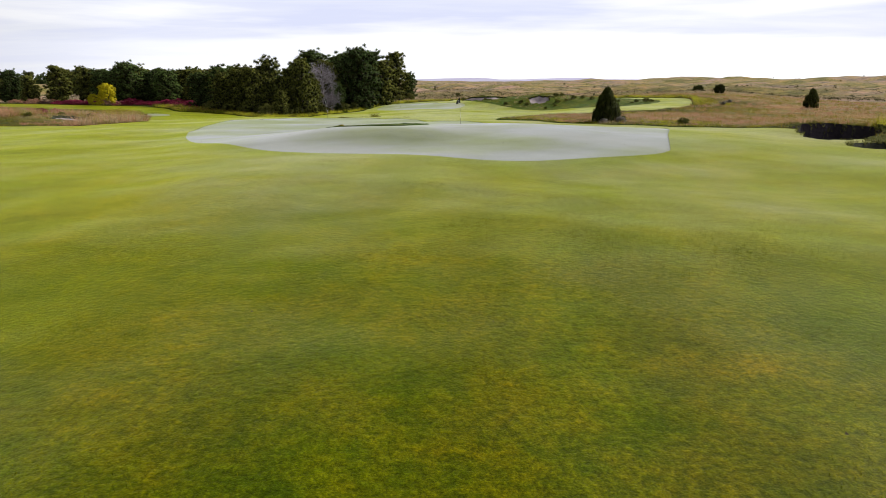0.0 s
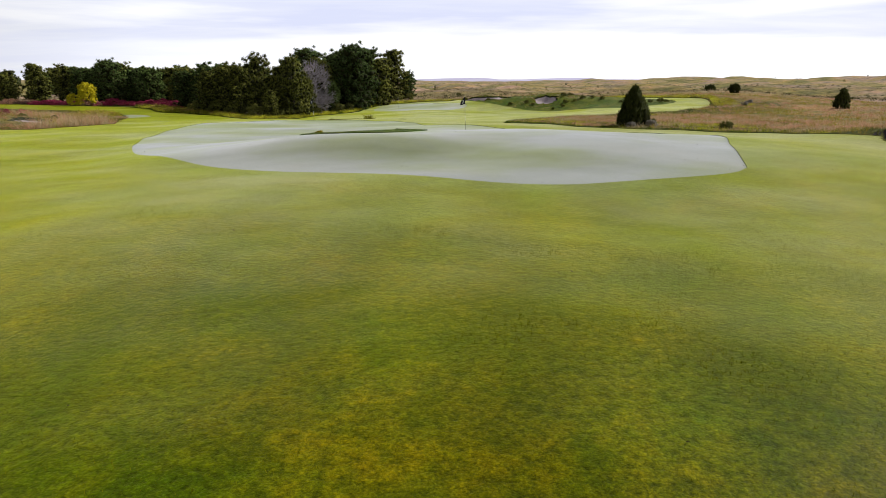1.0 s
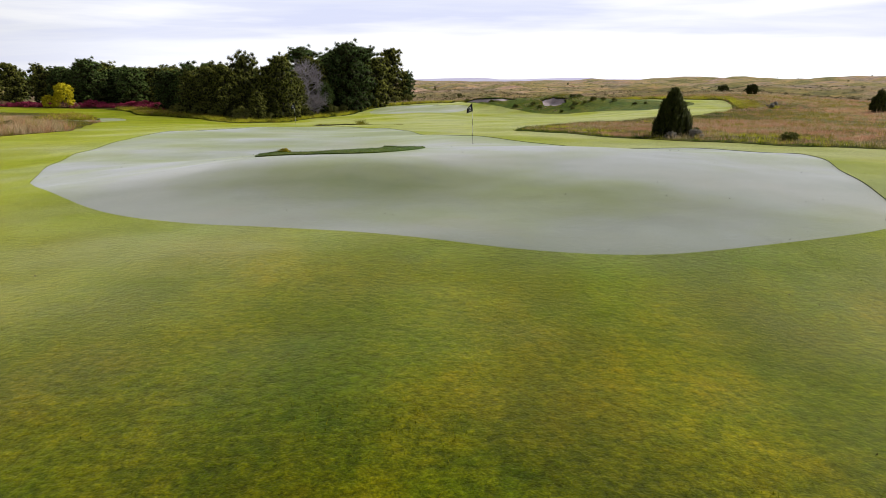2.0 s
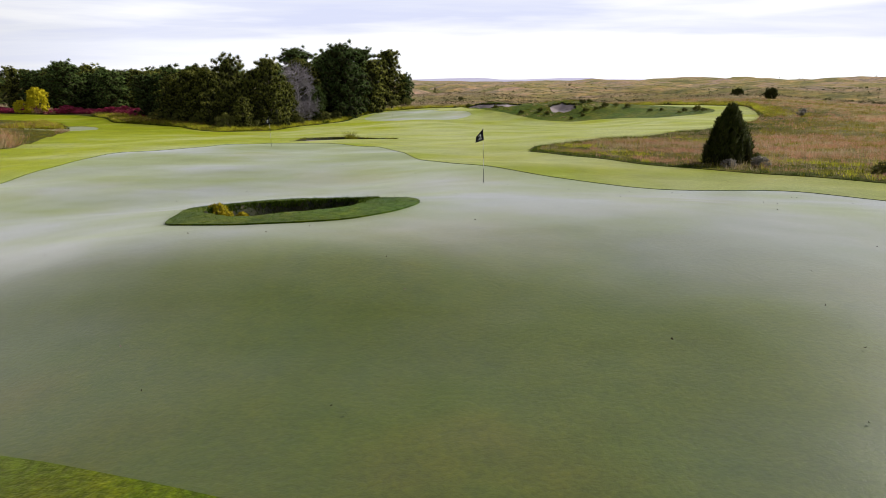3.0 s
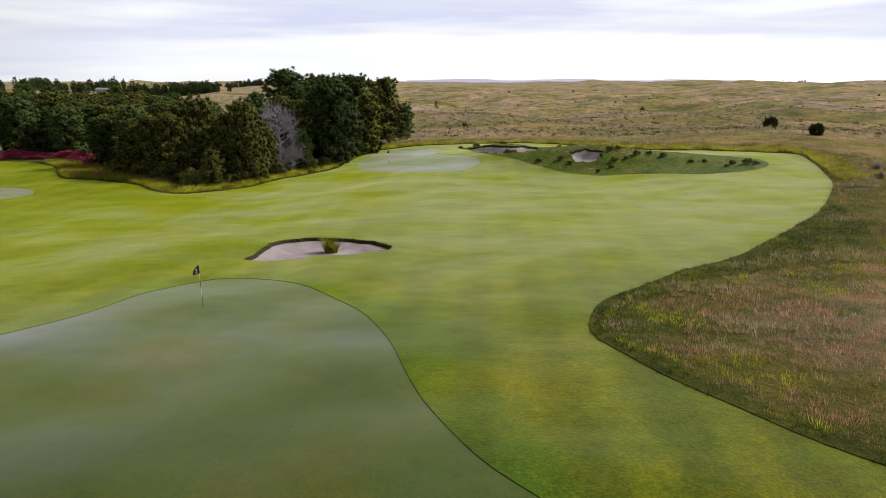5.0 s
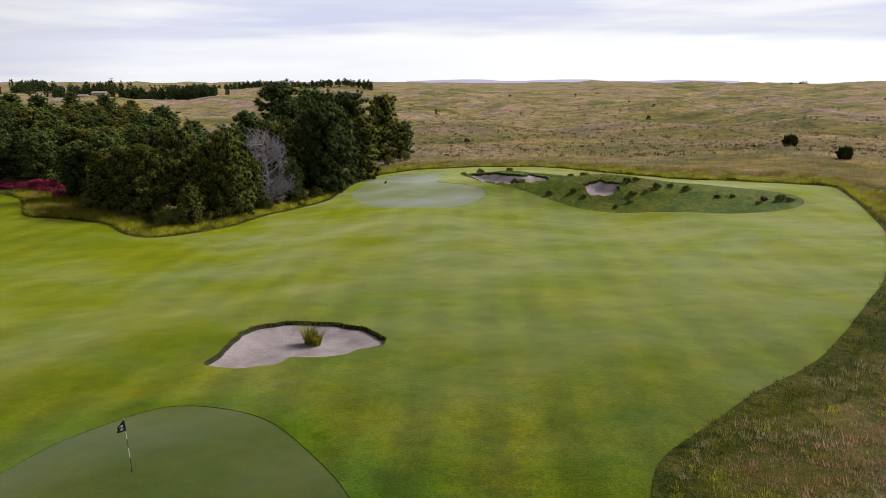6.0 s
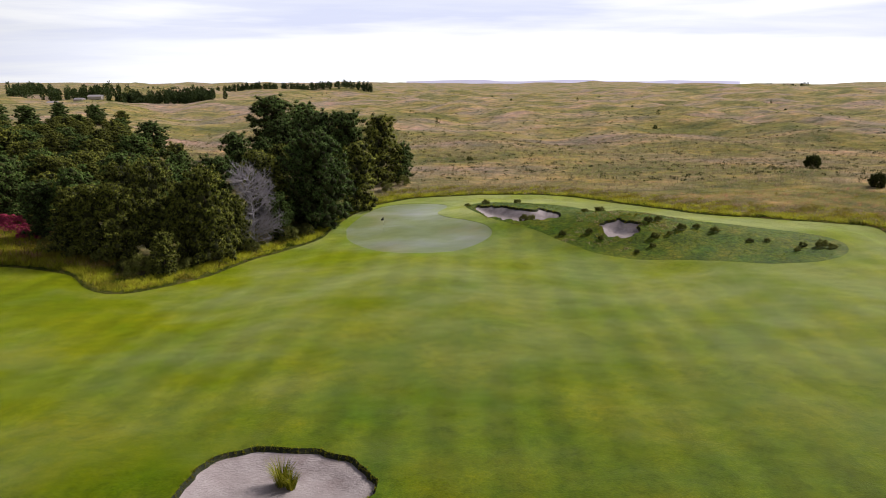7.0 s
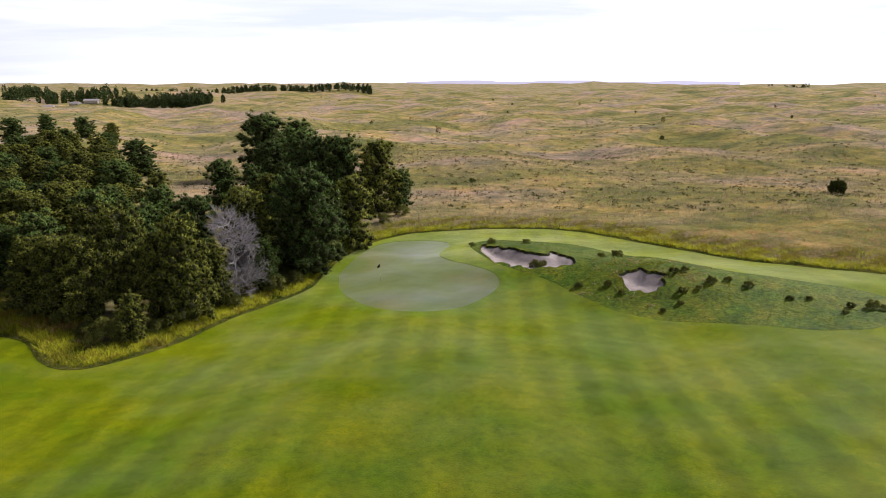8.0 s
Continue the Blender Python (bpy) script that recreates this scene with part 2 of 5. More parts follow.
def prairie(nt, bsdf):
    big = tex_noise(nt, 0.016, 6.0, 0.66, (0.85, 1.2, 1.0))
    col = ramp_of(nt, big, [(0.38, (0.160, 0.162, 0.034)), (0.46, (0.262, 0.228, 0.070)), (0.52, (0.362, 0.280, 0.150)), (0.60, (0.355, 0.265, 0.245))])
    tone = tex_noise(nt, 0.05, 5.0, 0.68, (1.0, 1.25, 1.0, 20))
    col = mix_of(nt, 0.9, col, ramp_of(nt, tone, [(0.38, (0.48, 0.58, 0.46)), (0.52, (1.0, 1.0, 0.95)), (0.64, (1.35, 1.15, 1.12))]), "MULTIPLY")
    med = tex_noise(nt, 0.22, 6.0, 0.72)
    col = mix_of(nt, 0.75, col, ramp_of(nt, med, [(0.36, (0.36, 0.40, 0.34)), (0.64, (1.45, 1.35, 1.2))]), "MULTIPLY")
    small = tex_noise(nt, 2.2, 5.0, 0.75)
    col = mix_of(nt, 0.6, col, ramp_of(nt, small, [(0.32, (0.5, 0.5, 0.45)), (0.70, (1.4, 1.35, 1.3))]), "MULTIPLY")
    hue = tex_noise(nt, 0.55, 5.0, 0.7)
    col = mix_of(nt, 0.7, col, ramp_of(nt, hue, [(0.36, (0.72, 0.86, 0.55)), (0.50, (1.0, 1.0, 1.0)), (0.64, (1.24, 1.02, 0.98))]), "MULTIPLY")
    # Greener ground near the fairway, darkened for the shade between grass tufts.
    at = nt.nodes.new("ShaderNodeAttribute")
    at.attribute_name = "lush"
    col = mix_of(nt, at.outputs["Fac"], col, ramp_of(nt, med, [(0.34, (0.032, 0.046, 0.006)), (0.50, (0.080, 0.085, 0.012)), (0.66, (0.150, 0.120, 0.028))]))
    nt.links.new(col, bsdf.inputs["Base Color"])
    bsdf.inputs["Roughness"].default_value = 0.95
    bsdf.inputs["Specular IOR Level"].default_value = 0.05
    sheen_of(nt, bsdf, ramp_of(nt, at.outputs["Fac"], [(0.0, (0.20,) * 3), (0.8, (0.05,) * 3)]), 0.26, (1.0, 0.91, 0.84))
    bump_of(nt, bsdf, small, 0.8, 0.6, (tex_noise(nt, 0.026, 3.0, 0.5, (0.6, 1.0, 1.0, 15)), 5.0))


M_PRAIRIE = material("prairie_grass", prairie)


def sand(nt, bsdf):
    col = ramp_of(nt, tex_noise(nt, 0.9, 5.0, 0.6), [(0.3, (0.250, 0.200, 0.210)), (0.7, (0.390, 0.335, 0.355))])
    col = mix_of(nt, 0.5, col, ramp_of(nt, tex_noise(nt, 14.0, 4.0, 0.7), [(0.3, (0.75, 0.72, 0.7)), (0.7, (1.2, 1.2, 1.2))]), "MULTIPLY")
    nt.links.new(col, bsdf.inputs["Base Color"])
    bsdf.inputs["Roughness"].default_value = 0.95
    bump_of(nt, bsdf, tex_noise(nt, 5.0, 5.0, 0.6, (1.0, 3.0, 1.0)), 0.6, 0.12)


def pink_sand(nt, bsdf):
    col = ramp_of(nt, tex_noise(nt, 1.6, 5.0, 0.65), [(0.3, (0.115, 0.072, 0.068)), (0.7, (0.255, 0.175, 0.172))])
    col = mix_of(nt, 0.6, col, ramp_of(nt, tex_noise(nt, 18.0, 4.0, 0.7), [(0.3, (0.65, 0.62, 0.62)), (0.7, (1.25, 1.22, 1.22))]), "MULTIPLY")
    nt.links.new(col, bsdf.inputs["Base Color"])
    bsdf.inputs["Roughness"].default_value = 0.95
    bump_of(nt, bsdf, tex_noise(nt, 4.0, 6.0, 0.7), 0.9, 0.22)


M_PINK = material("pink_sand", pink_sand)


# Soil and roots of the bunker walls, their shade darkened into the colour.
def shaded_soil(nt, bsdf):
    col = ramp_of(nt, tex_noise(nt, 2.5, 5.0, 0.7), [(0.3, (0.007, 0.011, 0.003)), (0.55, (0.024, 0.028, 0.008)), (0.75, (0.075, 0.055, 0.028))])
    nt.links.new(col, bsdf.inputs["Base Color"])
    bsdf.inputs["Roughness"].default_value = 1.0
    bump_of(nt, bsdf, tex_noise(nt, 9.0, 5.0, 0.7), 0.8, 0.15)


# Bunker sand with the shade of its bank put into the colour.
def sand_in_shade(nt, bsdf):
    col = ramp_of(nt, tex_noise(nt, 1.1, 5.0, 0.65), [(0.3, (0.020, 0.014, 0.017)), (0.7, (0.048, 0.035, 0.040))])
    nt.links.new(col, bsdf.inputs["Base Color"])
    bsdf.inputs["Roughness"].default_value = 0.95
    bump_of(nt, bsdf, tex_noise(nt, 6.0, 5.0, 0.6), 0.6, 0.1)


M_SHADED_SAND = material("shaded_sand", sand_in_shade)
M_SAND, M_WALL = material("bunker_sand", sand), material("bunker_bank", shaded_soil)


def leafy(name, a, b, spread=0.35, trans=0.25):
    def build(nt, bsdf):
        g = nt.nodes.new("ShaderNodeNewGeometry")
        o = nt.nodes.new("ShaderNodeObjectInfo")
        col = ramp_of(nt, g.outputs["Random Per Island"], [(0.0, a), (1.0, b)])
        tone = ramp_of(nt, o.outputs["Random"], [(0.0, (1 - spread,) * 3), (1.0, (1 + spread, 1 + spread * 0.9, 1 + spread * 0.5))])
        col = mix_of(nt, 1.0, col, tone, "MULTIPLY")
        nt.links.new(col, bsdf.inputs["Base Color"])
        bsdf.inputs["Roughness"].default_value = 0.8
        bsdf.inputs["Specular IOR Level"].default_value = 0.08
        tr, mx = nt.nodes.new("ShaderNodeBsdfTranslucent"), nt.nodes.new("ShaderNodeMixShader")
        nt.links.new(col, tr.inputs["Color"])
        mx.inputs["Fac"].default_value = trans
        nt.links.new(bsdf.outputs[0], mx.inputs[1]); nt.links.new(tr.outputs[0], mx.inputs[2])
        nt.links.new(mx.outputs[0], nt.nodes["Material Output"].inputs["Surface"])
    return material(name, build)


M_PINE = leafy("pine_needles", (0.062, 0.108, 0.030), (0.130, 0.190, 0.050), 0.28, 0.08)
M_OLIVE = leafy("olive_needles", (0.100, 0.120, 0.022), (0.235, 0.240, 0.046), 0.28, 0.08)
M_JUNIPER = leafy("juniper_needles", (0.030, 0.044, 0.008), (0.082, 0.092, 0.016), 0.2, 0.08)
# Near-black needles within the crowns: the shade between tufts as a colour.
M_HEART_SHADE = leafy("heart_shade", (0.016, 0.018, 0.007), (0.040, 0.042, 0.014), 0.2, 0.0)
M_YELLOW = leafy("yellow_leaves", (0.42, 0.37, 0.010), (0.72, 0.62, 0.03), 0.1)
M_RED = leafy("red_leaves", (0.20, 0.022, 0.055), (0.46, 0.07, 0.15), 0.25)
M_MAUVE = leafy("mauve_leaves", (0.13, 0.06, 0.065), (0.32, 0.18, 0.18), 0.2)
M_HERB = leafy("herb_leaves", (0.12, 0.13, 0.008), (0.46, 0.36, 0.02), 0.2)
M_SCRUB = leafy("scrub_leaves", (0.060, 0.075, 0.018), (0.200, 0.200, 0.058), 0.4)
M_STRAW = leafy("tall_grass", (0.22, 0.17, 0.08), (0.60, 0.48, 0.33), 0.2, 0.4)
M_RUST = leafy("rust_grass", (0.34, 0.160, 0.090), (0.64, 0.38, 0.26), 0.15, 0.4)
M_GOLD = leafy("golden_grass", (0.14, 0.13, 0.012), (0.36, 0.27, 0.05), 0.2)
M_BRIGHT = leafy("bright_grass", (0.26, 0.30, 0.016), (0.66, 0.62, 0.06), 0.1, 0.5)
M_FRINGE = leafy("fringe_grass", (0.09, 0.13, 0.008), (0.40, 0.36, 0.035), 0.2)


def plain(name, c, rough=0.6, var=0.25, scale=20.0):
    def build(nt, bsdf):
        f = tex_noise(nt, scale, 4.0, 0.6)
        lo, hi = tuple(v * (1 - var) for v in c), tuple(v * (1 + var) for v in c)
        nt.links.new(ramp_of(nt, f, [(0.3, lo), (0.7, hi)]), bsdf.inputs["Base Color"])
        bsdf.inputs["Roughness"].default_value = rough
        bump_of(nt, bsdf, f, 0.2, 0.02)
    return material(name, build)


M_BARK = plain("pine_bark", (0.085, 0.060, 0.045), 0.9, 0.4, 6.0)
M_DEAD = plain("dead_wood", (0.29, 0.26, 0.29), 0.9, 0.3, 8.0)
M_CLOTH = plain("flag_cloth", (0.008, 0.009, 0.016), 0.8, 0.3, 30.0)
M_WHITE = plain("white_paint", (0.78, 0.78, 0.74), 0.45, 0.05)
M_BLACK = plain("black_paint", (0.015, 0.015, 0.016), 0.5, 0.2)


# ---- the lie of the land ----
SWELLS = {
    5: (-0.13, -0.26, -0.30, -0.42, 0.09),
    20: (-0.01, 0.31, 0.40, -0.12, 0.20),
    34: (-0.08, -0.06, 0.15, -0.05, 0.30),
    48: (-0.11, -0.08, 0.13, -0.08, 0.38),
    62: (-0.06, 0.27, 0.16, -0.11, 0.26),
    76: (-0.31, 0.43, -0.30, 0.38, 0.08),
    90: (-0.48, 0.39, -0.57, 0.46, -0.09),
    106: (-0.02, -0.47, 0.00, -0.70, 0.40),
    122: (-0.28, -1.33, 1.26, -1.25, 0.49),
    138: (-0.28, -1.27, 0.71, -1.11, -0.22),
    160: (-0.19, -0.58, -0.02, 0.10, 0.29),
}
BUMPS = [(x, y, a, 15.0) for y, row in SWELLS.items() for x, a in zip((-40, -20, -4, 12, 28), row)]
BUMPS += [(-60, 110, -0.77, 15), (-70, 135, -0.65, 15), (50, 150, 1.46, 15), (70, 180, 2.13, 15), (9, 154, 1.1, 4.5), (21, 141.5, 0.5, 4.0)]
BUMPS += [(-8.0, 42.0, 0.48, 5), (-1.0, 43.5, 0.84, 5), (8.0, 43.0, 0.51, 5), (14.5, 43.0, 0.32, 5), (-5.0, 50.0, -0.19, 5), (3.0, 37.0, 0.00, 5), (10.0, 36.0, 0.40, 5), (-3.0, 25.0, 0.28, 5), (10.0, 26.0, -0.31, 5), (6.0, 16.0, 0.44, 5), (-12.0, 50.0, -0.01, 5), (3.0, 57.0, 0.43, 5), (25.5, 45.6, 0.55, 2.3), (29.5, 44.0, 0.4, 3.0), (-53, 88, 1.0, 4.5), (28.5, 38.5, 0.1, 3), (4.0, 31.0, 0.19, 4.5), (-6.0, 33.0, 0.08, 3.0), (-7.2, 38.6, 0.28, 1.9), (-4.2, 38.5, 0.30, 1.9), (-1.2, 38.8, 0.25, 1.9)]



def waves(x, y, seed, count, longest, shortest):
    rng = np.random.default_rng(seed)
    z = np.zeros_like(x)
    for k in range(count):
        lam = longest * (shortest / longest) ** (k / max(1, count - 1))
        a, p = rng.uniform(0, math.pi), rng.uniform(0, 6.28)
        z += lam / longest * np.sin((x * math.cos(a) + y * math.sin(a)) * 6.283 / lam + p)
    return z


def step01(v, a, b):
    t = np.clip((v - a) / (b - a), 0, 1)
    return t * t * (3 - 2 * t)


def land(x, y):
    """Height of the ground before any bunker is dug."""
    x, y = np.asarray(x, float), np.asarray(y, float)
    z = np.zeros_like(x)
    for bx, by, a, r in BUMPS:
        z = z + a * np.exp(-((x - bx) ** 2 + (y - by) ** 2) / (2 * r * r))
    z = z + 2.2 * np.exp(-(((x - 20) / 16) ** 2 + ((y - 144 + 0.35 * (x - 18)) / 7) ** 2))
    r = np.hypot(x, y)
    near = 1 - step01(np.hypot(x, y - 70), 70, 150)
    z = z + 0.048 * near * waves(x, y, 3, 6, 15, 4.5)
    dune = step01(r, 190, 330)
    z = z + dune * 1.7 * waves(x, y, 11, 8, 130, 24)
    z = z + step01(r, 450, 1400) * 4.2 * waves(x, y, 21, 6, 700, 190)
    # hills to the right, and the low ridge on the skyline
    z = z + 24 * np.exp(-(((x - 720) / 260) ** 2 + ((y - 950) / 170) ** 2))
    z = z + 19 * np.exp(-(((x - 560) / 220) ** 2 + ((y - 1560) / 200) ** 2))
    z = z + 15 * np.exp(-(((x + 1000) / 520) ** 2 + ((y - 2100) / 420) ** 2))
    z = z + step01(r, 3000, 3900) * (18 + 4.0 * waves(x, y, 31, 5, 1500, 320))
    return z


# ---- outlines of the mown areas, metres ----
FAIRWAY = [(40, -30), (39, 5), (33, 26), (30, 31), (27, 34.4), (25.2, 36.2), (24.8, 38.6), (25.6, 41.4), (23.8, 42.6), (22.6, 45), (22.4, 49), (20.6, 52), (18.6, 53),
           (16.3, 54.9), (14.1, 56.9), (12.2, 58.9), (9.8, 61.6), (7.6, 65), (6.1, 68.5), (5.6, 70.6), (6.1, 72.7), (7.3, 75.1), (10, 77.5), (13.8, 80.8), (19.2, 85.1), (25.8, 92.5),
           (32, 99.8), (37.5, 108), (42.4, 116), (46.3, 125), (49.4, 134), (50, 138.5), (46.3, 140.8), (40.2, 143.3), (34.7, 147.5)]
FAIRWAY += [(29, 154.5), (24, 160.5), (18, 166.3), (11, 169.0), (3.5, 169.2), (-4, 168), (-8, 167), (-12, 162.8), (-15.2, 155.5), (-16.4, 149.5),
            (-17.2, 144.5), (-19.5, 140.5), (-23.3, 135.5), (-27.2, 128.5), (-30.5, 124), (-33.5, 122.2), (-36.5, 123.3), (-40.9, 127.8), (-46, 129.2)]
FAIRWAY += [(-51, 129.8), (-54, 133.5), (-57.5, 139), (-61, 142.5), (-68, 145), (-80, 146), (-95, 144), (-95, 133), (-72, 132.6), (-62, 130), (-52, 118),
            (-44, 99), (-37, 84), (-35, 77), (-38, 73), (-46, 72), (-58, 77), (-80, 84), (-110, 80), (-112, 20), (-110, -30)]
GREEN_FRONT = [(-15.8, 41.9), (-14.5, 39.8), (-11.8, 36.5), (-8.8, 33.9), (-6.5, 32.7), (-4.6, 32.2), (-2.9, 31.65), (-1.4, 31.1), (-0.1, 30.65), (1.1, 30.3), (3, 30.0),
               (4.5, 30.0), (6.2, 30.4), (7.9, 31.0), (9.7, 31.8), (10.8, 32.5), (11.4, 33.2), (12.1, 35.4), (13.2, 39), (14.6, 43), (15.2, 47), (13.3, 49.7),
               (10.4, 50.5), (8.7, 51.2), (6.7, 52.4), (5.1, 53.8), (3.4, 55.5), (1.8, 57.4), (0.1, 59.8), (-1.3, 63.0), (-2.3, 66), (-3.4, 70), (-5.2, 73.8),
               (-8.4, 77.9), (-11.5, 79.6), (-14.2, 79.4), (-16.6, 76.5), (-18.2, 72.7), (-20.8, 69.3), (-21.6, 65), (-21.2, 60), (-20.7, 54.7), (-18.4, 47.5)]
GREEN_BACK = [(-14.3, 146.6), (-14.5, 150), (-12.9, 157.3), (-10.2, 162.2), (-6.2, 163.5), (-2.1, 162.3), (-0.9, 159.8), (-2.3, 155.1), (-1.4, 152),
              (1.4, 148.7), (3.9, 145.5), (4.7, 142.6), (3.5, 139.6), (0.3, 135.8), (-3.2, 134), (-6.7, 134.6), (-10.5, 137.5), (-13.4, 142.3)]
GREEN_SIDE = [(-58, 121.4), (-54, 123), (-49.9, 121), (-48.0, 117.5), (-49.8, 115), (-55, 114.2), (-59, 117)]
COLLAR = [(-7.3, 42.1), (-7.7, 43.9), (-8.2, 46.6), (-7.6, 47.6), (-6.7, 48.6), (-5.5, 49.2), (-4.2, 48.7), (-3.0, 47.6), (-2.2, 46.5), (-1.3, 45.9),
          (-1.0, 45.2), (-1.0, 44.4), (-1.5, 43.1), (-2.2, 42.2), (-2.8, 41.7), (-3.6, 41.4), (-4.5, 41.2), (-5.3, 41.1), (-6.4, 41.4)]
MOUND = [(2.0, 158.5), (4.6, 161.2), (9.4, 159.8), (16, 158), (21.5, 152), (26, 145), (31, 140.5), (37, 137.5), (41.5, 134.5), (42.3, 131), (40.5, 128),
         (37, 126.3), (33, 126.8), (28.5, 128.3), (23.5, 130.3), (19, 132.2), (15.6, 134.7), (12.5, 138.7), (10.3, 141.8), (7.2, 144.7), (4.8, 147.6), (2.8, 152.4)]
BUNKER_POT = [(-7.0, 43.7), (-7.1, 44.9), (-6.8, 46.1), (-6.0, 47.2), (-4.8, 47.4), (-3.5, 47.2), (-2.4, 46.3), (-2.4, 44.9), (-2.7, 43.8), (-3.2, 43.2),
              (-3.9, 42.6), (-4.7, 42.3), (-5.4, 42.2), (-6.1, 42.6)]
BUNKER_FAIR = [(-14.1, 85.2), (-13.8, 86.3), (-13.6, 88.6), (-13, 91), (-11.4, 91.9), (-9.3, 92), (-7.1, 91.6), (-5.5, 90.4), (-4.6, 88.7), (-4.9, 87.5), (-6.1, 86.6),
               (-7.5, 85.7), (-8.6, 85.6), (-9.5, 85.7), (-10.1, 84.7), (-11.6, 84.3), (-13.3, 84.6)]
BUNKER_LONG = [(3.1, 156.5), (4.0, 158.0), (5.7, 154.2), (7.6, 151.8), (9.1, 149.8), (10.4, 148.9), (12.5, 150.0), (13.6, 147.4), (13.7, 145.5),
               (12.4, 144.7), (9.8, 144.9), (7.9, 145.3), (5.4, 147.4), (3.6, 150.3)]
BUNKER_SMALL = [(17.4, 140.3), (18.7, 141.0), (21.0, 140.6), (22.0, 139.6), (22.2, 138.4), (21.3, 137.3), (19.5, 137.2), (18.0, 138.3)]
BUNKER_RIGHT = [(22.7, 40.0), (22.5, 41.5), (22.8, 43.4), (24.0, 45.3), (26.3, 45.6), (28.2, 44.2), (27.8, 41.5), (25, 39.8), (23, 39.4)]
BUNKER_BANK = [(-49.5, 84), (-50, 87), (-46.5, 88.6), (-42.5, 87.6), (-40.5, 85.4), (-42.5, 83.6), (-46, 84.4)]
BUNKER_NEAR = [(22.6, 35.4), (22.4, 36.8), (24, 37.8), (26.5, 37.6), (27.5, 36.2), (26, 35), (24, 34.8)]


def rounded(points, gap):
    """A smooth closed line through the points, with corners about gap metres apart."""
    p = np.array(points, float)
    n, out = len(p), []
    for i in range(n):
        a, b, c, d = p[i - 1], p[i], p[(i + 1) % n], p[(i + 2) % n]
        k = max(1, int(np.hypot(*(c - b)) / gap))
        for t in np.arange(k) / k:
            out.append(0.5 * (2 * b + (c - a) * t + (2 * a - 5 * b + 4 * c - d) * t * t + (3 * b - a - 3 * c + d) * t ** 3))
    return np.array(out)


def inside(poly, x, y):
    r = np.zeros(x.shape, bool)
    j = len(poly) - 1
    for i in range(len(poly)):
        (xi, yi), (xj, yj) = poly[i], poly[j]
        if yi != yj:
            r ^= ((yi > y) != (yj > y)) & (x < (xj - xi) * (y - yi) / (yj - yi) + xi)
        j = i
    return r


def edge_distance(poly, x, y):
    d = np.full(x.shape, 1e9)
    for (ax, ay), (bx, by) in zip(poly, np.roll(poly, -1, 0)):
        ex, ey = bx - ax, by - ay
        t = np.clip(((x - ax) * ex + (y - ay) * ey) / (ex * ex + ey * ey + 1e-12), 0, 1)
        d = np.minimum(d, np.hypot(x - ax - t * ex, y - ay - t * ey))
    return d


def inset(poly, by):
    c = np.roll(poly, -1, 0) - np.roll(poly, 1, 0)
    nrm = np.stack([-c[:, 1], c[:, 0]], 1) / (np.hypot(c[:, 0], c[:, 1])[:, None] + 1e-9)
    area = 0.5 * np.sum(poly[:, 0] * np.roll(poly[:, 1], -1) - np.roll(poly[:, 0], -1) * poly[:, 1])
    return poly + nrm * by * (1 if area > 0 else -1)


def ragged(poly, amount, seed):
    """The line with an uneven lip: bites and tongues of turf."""
    n = len(poly)
    d = amount * (waves(poly[:, 0], poly[:, 1], seed, 5, 2.4, 0.6) + 0.4 * np.sin(np.arange(n) * 2.1 + seed))
    return inset(poly, 1.0) * d[:, None] + poly * (1 - d[:, None])


L = {"fairway": rounded(FAIRWAY, 0.8), "green_front": rounded(GREEN_FRONT, 0.5), "green_back": rounded(GREEN_BACK, 0.7), "green_side": rounded(GREEN_SIDE, 0.8),
     "collar": rounded(COLLAR, 0.25), "mound": rounded(MOUND, 0.8)}
PITS = {"pot": (ragged(rounded(BUNKER_POT, 0.2), 0.07, 3), 0.62, 0.26, 0.72), "fair": (ragged(rounded(BUNKER_FAIR, 0.35), 0.06, 4), 0.55, 0.16, 0.45), "long": (ragged(rounded(BUNKER_LONG, 0.4), 0.22, 4), 0.9, 0.22, 0.3),
        "small": (ragged(rounded(BUNKER_SMALL, 0.4), 0.22, 5), 0.8, 0.22, 0.3), "right": (ragged(rounded(BUNKER_RIGHT, 0.4), 0.2, 5), 1.35, 0.30, 0.85), "near": (rounded(BUNKER_NEAR, 0.4), 0.8, 0.5, 0.75), "bank": (ragged(rounded(BUNKER_BANK, 0.5), 0.3, 4), 0.6, 0.4, 0.5)}


def height(x, y):
    """Height of the finished ground, bunkers dug and the grass ring of the pot bunker raised."""
    x, y = np.asarray(x, float), np.asarray(y, float)
    z = land(x, y)
    m = inside(L["collar"], x, y)
    if m.any():
        z[m] += 0.02 * step01(edge_distance(L["collar"], x[m], y[m]), 0.0, 0.7)
    for poly, depth, wide, steep in PITS.values():
        lo, hi = poly.min(0), poly.max(0)
        b = (x > lo[0]) & (x < hi[0]) & (y > lo[1]) & (y < hi[1])
        k = np.zeros(x.shape, bool)
        k[b] = inside(poly, x[b], y[b])
        if k.any():
            d = edge_distance(poly, x[k], y[k])
            z[k] -= depth * (steep * step01(d, 0.0, wide) + (1 - steep) * step01(d, wide * 0.8, 1.8))
    return z


def ground_height(x, y):
    return float(height(np.array([x]), np.array([y]))[0])


